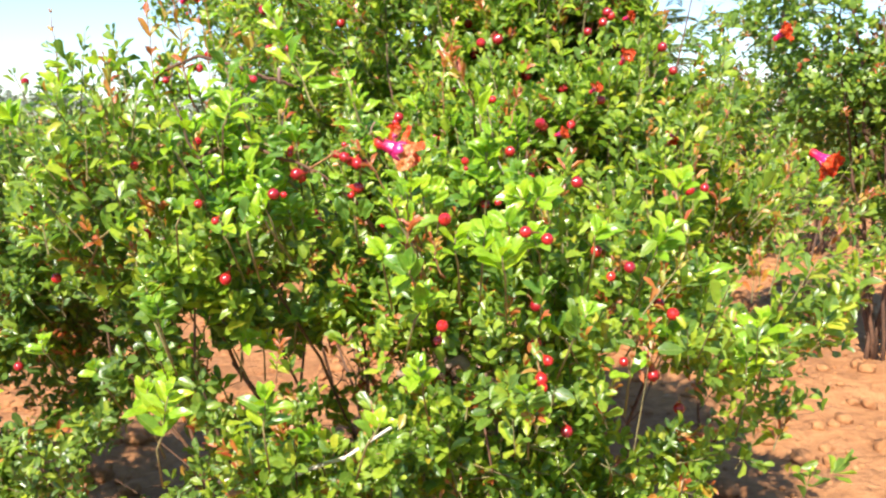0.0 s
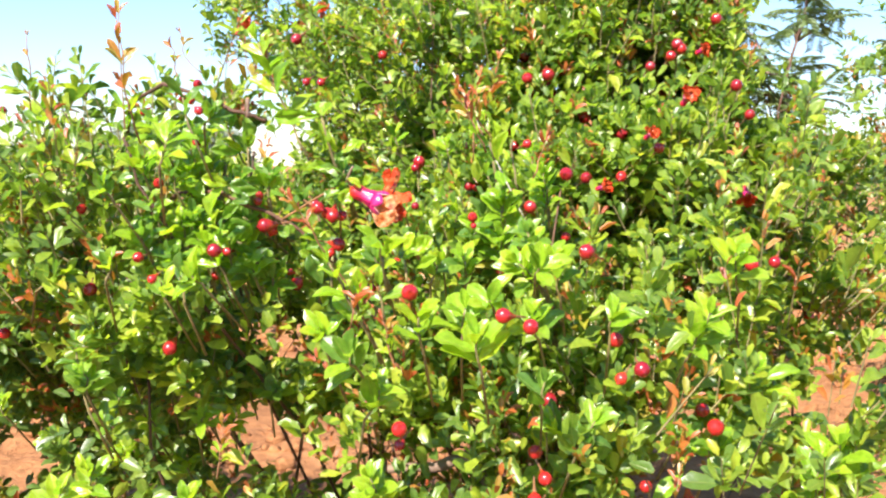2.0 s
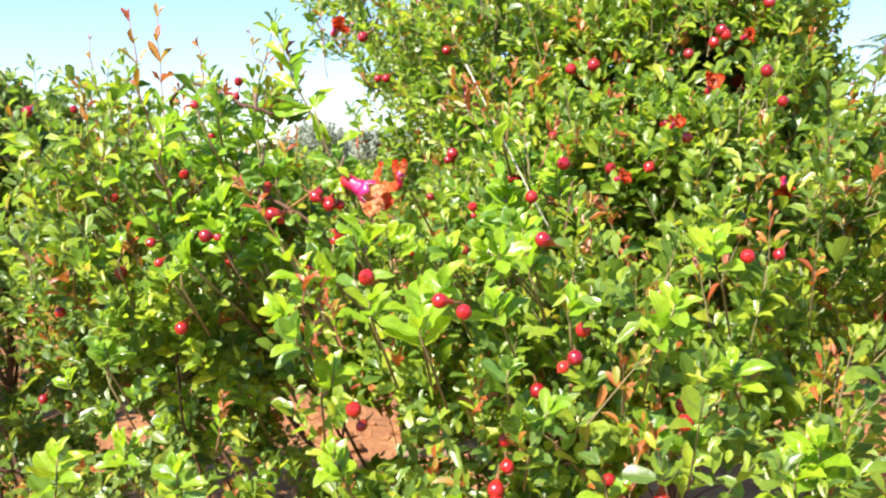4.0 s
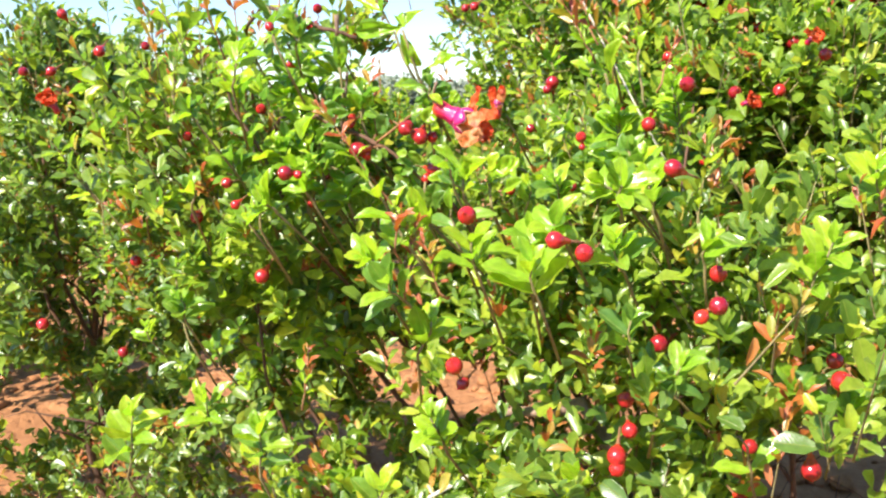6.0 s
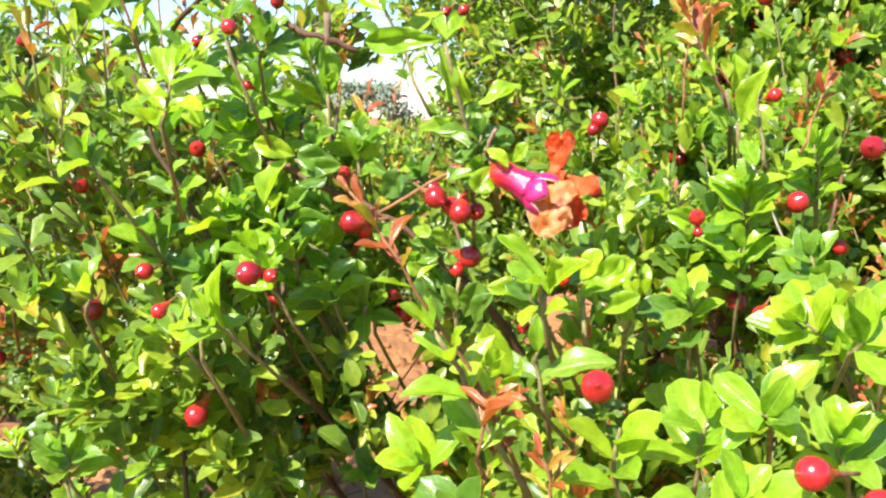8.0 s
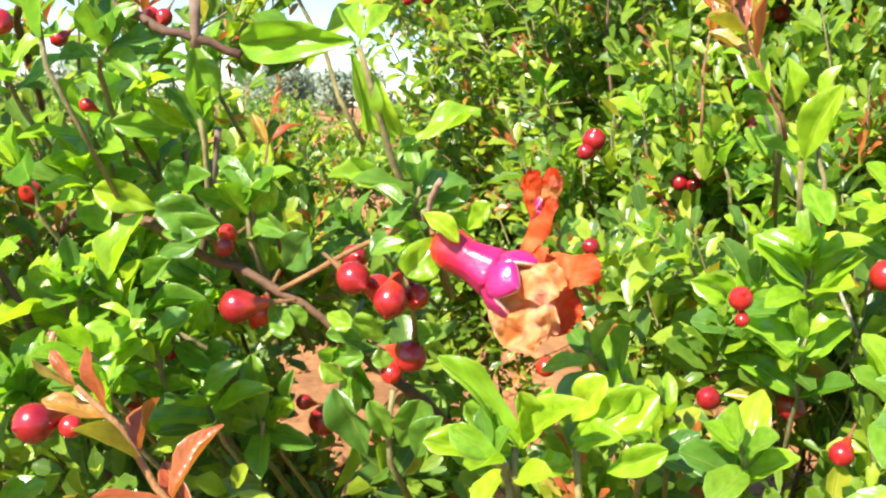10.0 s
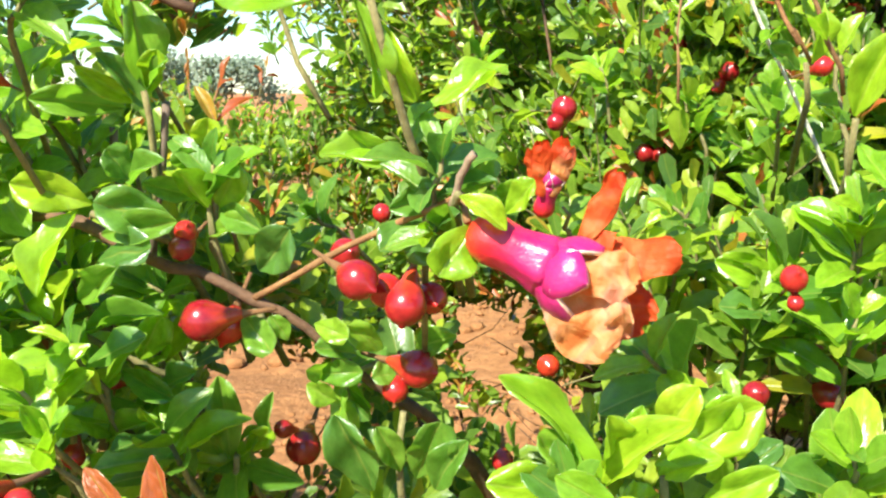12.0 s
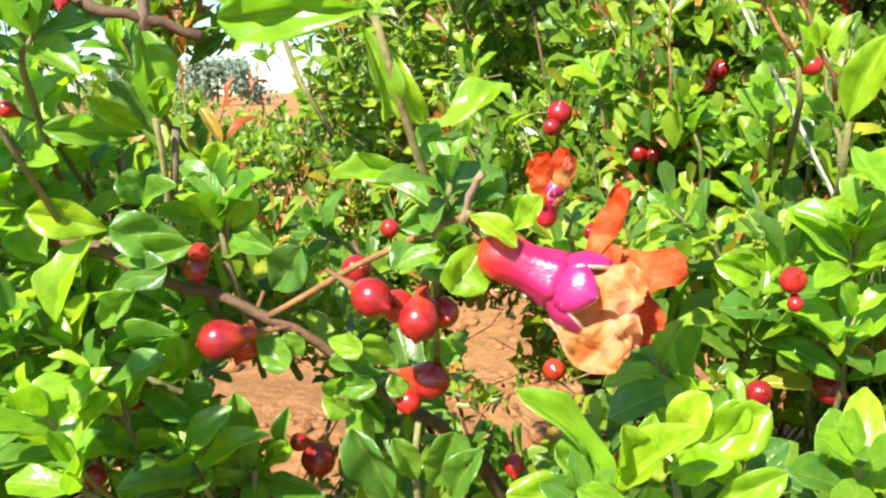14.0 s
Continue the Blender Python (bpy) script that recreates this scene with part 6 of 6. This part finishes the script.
sprig(MAIN, [(-0.051, 1.168, 0.824), (-0.061, 1.159, 0.820)],
      [((-0.072, 1.160, 0.820), (-0.055, 1.154, 0.824), 0.0088, (-0.36, -0.92, 0.17), "mid", 2),
       ((-0.065, 1.160, 0.812), (-0.073, 1.155, 0.817), 0.0083, (0.51, -0.86, -0.04), "mid", 1),
       ((-0.059, 1.164, 0.826), (-0.069, 1.154, 0.832), 0.0091, (0.73, -0.39, 0.56), "mid", 0),
       ((-0.046, 1.163, 0.821), (-0.053, 1.158, 0.821), 0.0082, (0.44, -0.62, 0.64), "deep", 3),
       ((-0.051, 1.166, 0.828), (-0.059, 1.155, 0.837), 0.0090, (0.77, -0.63, -0.08), "mid", 2),
       ((-0.040, 1.167, 0.828), (-0.028, 1.160, 0.836), 0.0103, (-0.57, -0.81, 0.15), "mid", 1)])
sprig(MAIN, [(-0.091, 1.156, 0.845), (-0.084, 1.151, 0.837)],
      [((-0.093, 1.153, 0.840), (-0.080, 1.144, 0.832), 0.0103, (-0.22, -0.81, 0.55), "deep", 2),
       ((-0.078, 1.153, 0.833), (-0.082, 1.150, 0.841), 0.0081, (0.24, -0.94, -0.24), "mid", 0),
       ((-0.088, 1.156, 0.854), (-0.074, 1.152, 0.868), 0.0146, (-0.09, -0.98, -0.19), "deep", 3),
       ((-0.105, 1.156, 0.864), (-0.087, 1.150, 0.870), 0.0086, (-0.42, -0.70, 0.57), "mid", 1),
       ((-0.070, 1.155, 0.838), (-0.057, 1.147, 0.837), 0.0081, (-0.44, -0.77, 0.46), "mid", 2)])
sprig(MAIN, [(0.088, 1.257, 0.823), (0.089, 1.253, 0.843)],
      [((0.084, 1.255, 0.837), (0.059, 1.244, 0.848), 0.0132, (0.42, -0.91, 0.04), "lime", 0),
       ((0.096, 1.259, 0.846), (0.116, 1.250, 0.850), 0.0137, (-0.43, -0.90, 0.11), "lime", 2),
       ((0.093, 1.258, 0.848), (0.095, 1.252, 0.867), 0.0139, (-0.05, -0.95, -0.30), "mid", 1),
       ((0.094, 1.251, 0.813), (0.092, 1.244, 0.830), 0.0164, (0.59, -0.77, -0.25), "mid", 2),
       ((0.088, 1.258, 0.844), (0.073, 1.247, 0.857), 0.0108, (0.75, -0.45, 0.49), "lime", 3)])
sprig(MAIN, [(0.097, 1.222, 0.881), (0.095, 1.206, 0.901)],
      [((0.097, 1.217, 0.902), (0.104, 1.207, 0.929), 0.0131, (-0.43, -0.88, -0.21), "lime", 1),
       ((0.096, 1.216, 0.899), (0.081, 1.200, 0.909), 0.0079, (0.77, -0.43, 0.47), "mid", 2),
       ((0.098, 1.214, 0.893), (0.105, 1.196, 0.881), 0.0097, (-0.16, -0.59, 0.79), "lime", 0)])
sprig(MAIN, [(0.089, 1.258, 0.907), (0.086, 1.249, 0.920)],
      [((0.089, 1.256, 0.920), (0.090, 1.248, 0.940), 0.0103, (0.66, -0.69, -0.31), "lime", 1),
       ((0.085, 1.255, 0.918), (0.073, 1.243, 0.926), 0.0082, (0.68, -0.73, -0.07), "mid", 2)])
# tall shoots with coppery tips
tall_shoot(MAIN, (0.020, 0.992, 0.745), (0.026, 0.990, 0.776), (0.033, 0.986, 0.800), 7, 0.013, "rust", 200)
tall_shoot(MAIN, (0.061, 0.969, 0.755), (0.053, 0.964, 0.774), (0.050, 0.960, 0.790), 6, 0.013, "rust", 201)
tall_shoot(MAIN, (0.129, 1.243, 0.886), (0.136, 1.252, 0.910), (0.141, 1.257, 0.933), 6, 0.014, "rust", 202)
tall_shoot(MAIN, (0.081, 1.234, 0.926), (0.071, 1.234, 0.950), (0.058, 1.234, 0.971), 6, 0.014, "rust", 203)
tall_shoot(MAIN, (0.049, 1.406, 0.904), (0.049, 1.415, 0.961), (0.052, 1.424, 1.006), 7, 0.016, "rust", 204)
tall_shoot(MAIN, (-0.116, 1.070, 0.631), (-0.115, 1.074, 0.654), (-0.114, 1.078, 0.680), 6, 0.014, "rust", 205)
tall_shoot(MAIN, (-0.088, 1.230, 0.899), (-0.116, 1.223, 0.959), (-0.138, 1.220, 1.013), 5, 0.034, "lime", 206)
tall_shoot(MAIN, (-0.123, 1.221, 0.970), (-0.128, 1.223, 0.990), (-0.131, 1.224, 1.010), 4, 0.02, "rust", 207)
tall_shoot(MAIN, (-0.194, 1.093, 0.910), (-0.199, 1.076, 0.951), (-0.204, 1.072, 1.011), 5, 0.022, "rust", 208)
tall_shoot(MAIN, (-0.401, 1.255, 0.946), (-0.403, 1.259, 0.985), (-0.409, 1.263, 1.025), 3, 0.014, "rust", 209)
tall_shoot(MAIN, (-0.118, 1.209, 0.850), (-0.124, 1.209, 0.885), (-0.125, 1.212, 0.910), 3, 0.02, "rust", 210)
tall_shoot(MAIN, (-0.202, 1.181, 0.959), (-0.205, 1.182, 0.982), (-0.209, 1.185, 1.002), 2, 0.018, "rust", 211)
tall_shoot(MAIN, (-0.272, 1.223, 0.883), (-0.274, 1.214, 0.950), (-0.275, 1.208, 1.037), 6, 0.026, "rust", 212)
tall_shoot(MAIN, (-0.339, 1.723, 1.023), (-0.351, 1.732, 1.083), (-0.362, 1.737, 1.143), 4, 0.022, "rust", 213)
tall_shoot(MAIN, (-0.333, 1.534, 1.013), (-0.357, 1.534, 1.035), (-0.363, 1.535, 1.065), 3, 0.022, "rust", 214)
tall_shoot(MAIN, (0.028, 0.972, 0.775), (0.028, 0.964, 0.792), (0.033, 0.963, 0.808), 4, 0.017, "rust", 215)
tall_shoot(MAIN, (0.041, 0.997, 0.752), (0.025, 0.975, 0.795), (0.011, 0.961, 0.828), 4, 0.024, "lime", 216)
tall_shoot(MAIN, (0.089, 1.198, 0.909), (0.078, 1.188, 0.935), (0.065, 1.180, 0.964), 5, 0.022, "rust", 217)
tall_shoot(MAIN, (0.090, 1.260, 0.920), (0.080, 1.251, 0.933), (0.075, 1.245, 0.951), 3, 0.024, "rust", 218)
tall_shoot(MAIN, (-0.306, 1.565, 0.898), (-0.309, 1.568, 0.915), (-0.310, 1.571, 0.932), 2, 0.02, "rust", 219)
tall_shoot(MAIN, (0.049, 1.516, 0.869), (0.047, 1.524, 0.961), (0.061, 1.531, 1.030), 7, 0.026, "rust", 220)
tall_shoot(MAIN, (0.112, 1.281, 0.874), (0.106, 1.282, 0.899), (0.105, 1.284, 0.924), 3, 0.026, "lime", 221)
tall_shoot(MAIN, (0.043, 1.001, 0.749), (0.005, 0.957, 0.842), (-0.014, 0.946, 0.874), 8, 0.0135, "rust", 231)

# a deeper leaf green low on the left flank, also painting its shade; lighter elsewhere
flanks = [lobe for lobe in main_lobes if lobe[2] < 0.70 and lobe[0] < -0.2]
rear = [lobe for lobe in lobes_rear if lobe not in flanks]
grow(MAIN, [lobe for lobe in main_lobes if lobe not in flanks and lobe not in rear], 3, gaps=soil_gaps + sight_gaps + CLEAR_SIGHT, clump=8.0, cut=-0.12)
grow(MAIN, rear, 6, gaps=soil_gaps + sight_gaps + CLEAR_SIGHT, size=0.0188, rusty=0.14, clump=9.0, cut=-0.09)
grow(MAIN, flanks, 4, gaps=soil_gaps + sight_gaps + CLEAR_SIGHT, mat=leaf_deep_bulk, clump=8.0, cut=-0.12)


# ---------------------------------------------------------------- distance
def feather_tree(place, height, seed, label):
    """A light tree with hanging feathered leaves."""
    rng = random.Random(seed)
    nrng = np.random.default_rng(seed)
    ob = new("tree")
    ob.location = place
    tagged(ob, label, "tree")
    bm = bmesh.new()
    pts = wander((0, 0, -0.05), (0.1, 0, height * 0.75), 8, 0.05, rng)
    tube(bm, pts, [0.05 * (1 - 0.8 * i / 8) for i in range(9)], 8)
    P, A = [], []
    for i in (3, 4, 5, 5, 6, 6, 7, 7, 8, 8, 8):
        side = Vector((rng.uniform(-1, 1), rng.uniform(-1, 1), rng.uniform(0.3, 1.0))).normalized() * height * rng.uniform(0.16, 0.28)
        sp = wander(pts[i], pts[i] + side, 4, 0.03, rng)
        tube(bm, sp, [0.018, 0.014, 0.011, 0.008, 0.005], 5)
        for j in range(1, 5):
            for _ in range(3):
                way = Vector((rng.uniform(-1, 1), rng.uniform(-1, 1), rng.uniform(-0.1, 0.7))).normalized()
                ln = rng.uniform(0.22, 0.42)
                across = way.cross(Vector((0, 0, 1))).normalized()
                for s in range(16):
                    w = (s + 1) / 16
                    p = sp[j] + way * ln * w + Vector((0, 0, -0.14 * w * w))
                    for sg in (-1, 1):
                        P.append(p)
                        A.append(across * sg + way * 0.35 + Vector((0, 0, -0.15)))
    part("trunk", bm, bark_pale, ob)
    P, A = np.array(P), np.array(A)
    L = nrng.uniform(0.05, 0.085, len(P))
    up = np.tile([0.0, -0.2, 1.0], (len(P), 1)) + nrng.normal(0, 0.15, (len(P), 3))
    tagged(mesh_part("crown", leaf_cloud("crown", P, A, up, L, L * 0.24, SMALL, nrng), leaf_feather, ob), kind="stuff")


def wood_tree(place, height, width, seed):
    rng = random.Random(seed)
    nrng = np.random.default_rng(seed)
    ob = new("tree")
    ob.location = place
    tagged(ob, "hazy broad-crowned tree at the far edge of the field", "tree", "far trees along the field")
    bm = bmesh.new()
    pts = wander((0, 0, -0.1), (0, 0, height * 0.6), 5, 0.15, rng)
    tube(bm, pts, [0.03 * height * (1 - 0.12 * i) for i in range(6)], 7)
    P = []
    for k in range(16):
        c = Vector((rng.uniform(-1, 1) * width * 0.42, rng.uniform(-1, 1) * width * 0.42, height * rng.uniform(0.22, 0.88)))
        tube(bm, wander(pts[3], c, 3, 0.1, rng), [0.012 * height, 0.008 * height, 0.006 * height, 0.003 * height], 5)
        r = width * rng.uniform(0.12, 0.22)
        P.append(np.array(c) + unit(nrng.normal(size=(170, 3))) * r * nrng.uniform(0.4, 1.1, (170, 1)) * np.array([1, 1, 0.75]))
    part("trunk", bm, bark, ob)
    P = np.concatenate(P)
    A = nrng.normal(size=P.shape)
    L = nrng.uniform(0.28, 0.50, len(P))
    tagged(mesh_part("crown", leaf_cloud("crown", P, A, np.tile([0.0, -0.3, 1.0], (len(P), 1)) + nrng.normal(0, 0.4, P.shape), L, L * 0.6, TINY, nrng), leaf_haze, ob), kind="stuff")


leaf_feather = leaf_material("leaf_feathered", [(0.0, (0.10, 0.17, 0.06)), (1.0, (0.20, 0.28, 0.10))], False, 0.35, 0.5, rib=False)
# pale grey-green: the distance haze is put into the leaf colour
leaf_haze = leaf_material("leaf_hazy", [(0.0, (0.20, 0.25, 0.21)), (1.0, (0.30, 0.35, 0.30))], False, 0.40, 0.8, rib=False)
feather_tree((1.45, 7.7, 0), 2.5, 71, "slender tree with feathery grey-green leaves beyond the bushes")
feather_tree((2.8, 8.8, 0), 3.2, 72, "slender tree with feathery grey-green leaves beyond the bushes")
row = random.Random(9)
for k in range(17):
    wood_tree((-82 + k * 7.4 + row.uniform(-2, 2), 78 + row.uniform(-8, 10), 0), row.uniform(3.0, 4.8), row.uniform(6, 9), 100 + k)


def clods(seed, n):
    """Lumps of dry soil strewn over the ground."""
    rng = np.random.default_rng(seed)
    bm = bmesh.new()
    bmesh.ops.create_cube(bm, size=1.4)
    bmesh.ops.subdivide_edges(bm, edges=bm.edges[:], cuts=1, use_grid_fill=True)
    tv = np.array([v.co.normalized()[:] for v in bm.verts])
    tq = np.array([[v.index for v in f.verts] for f in bm.faces])
    bm.free()
    x, y = rng.uniform(-3.2, 3.0, n), rng.uniform(0.4, 7.5, n)
    r = 0.008 + 0.034 * rng.random(n) ** 3
    z = np.array([ground_height(a, b) for a, b in zip(x, y)])
    c = np.stack([x, y, z + r * 0.25], 1)
    jit = rng.uniform(0.7, 1.25, (n, len(tv), 1))
    v = c[:, None] + tv[None] * jit * r[:, None, None] * np.array([1, 1, 0.7])
    data = raw_mesh("clods", v.reshape(-1, 3), (tq[None] + (np.arange(n) * len(tv))[:, None, None]).reshape(-1, 4))
    ob = new("soil_clods", data)
    data.materials.append(soil)
    tagged(ob, "dry red soil clods strewn over the ground", "soil", kind="stuff")


clods(4, 3600)
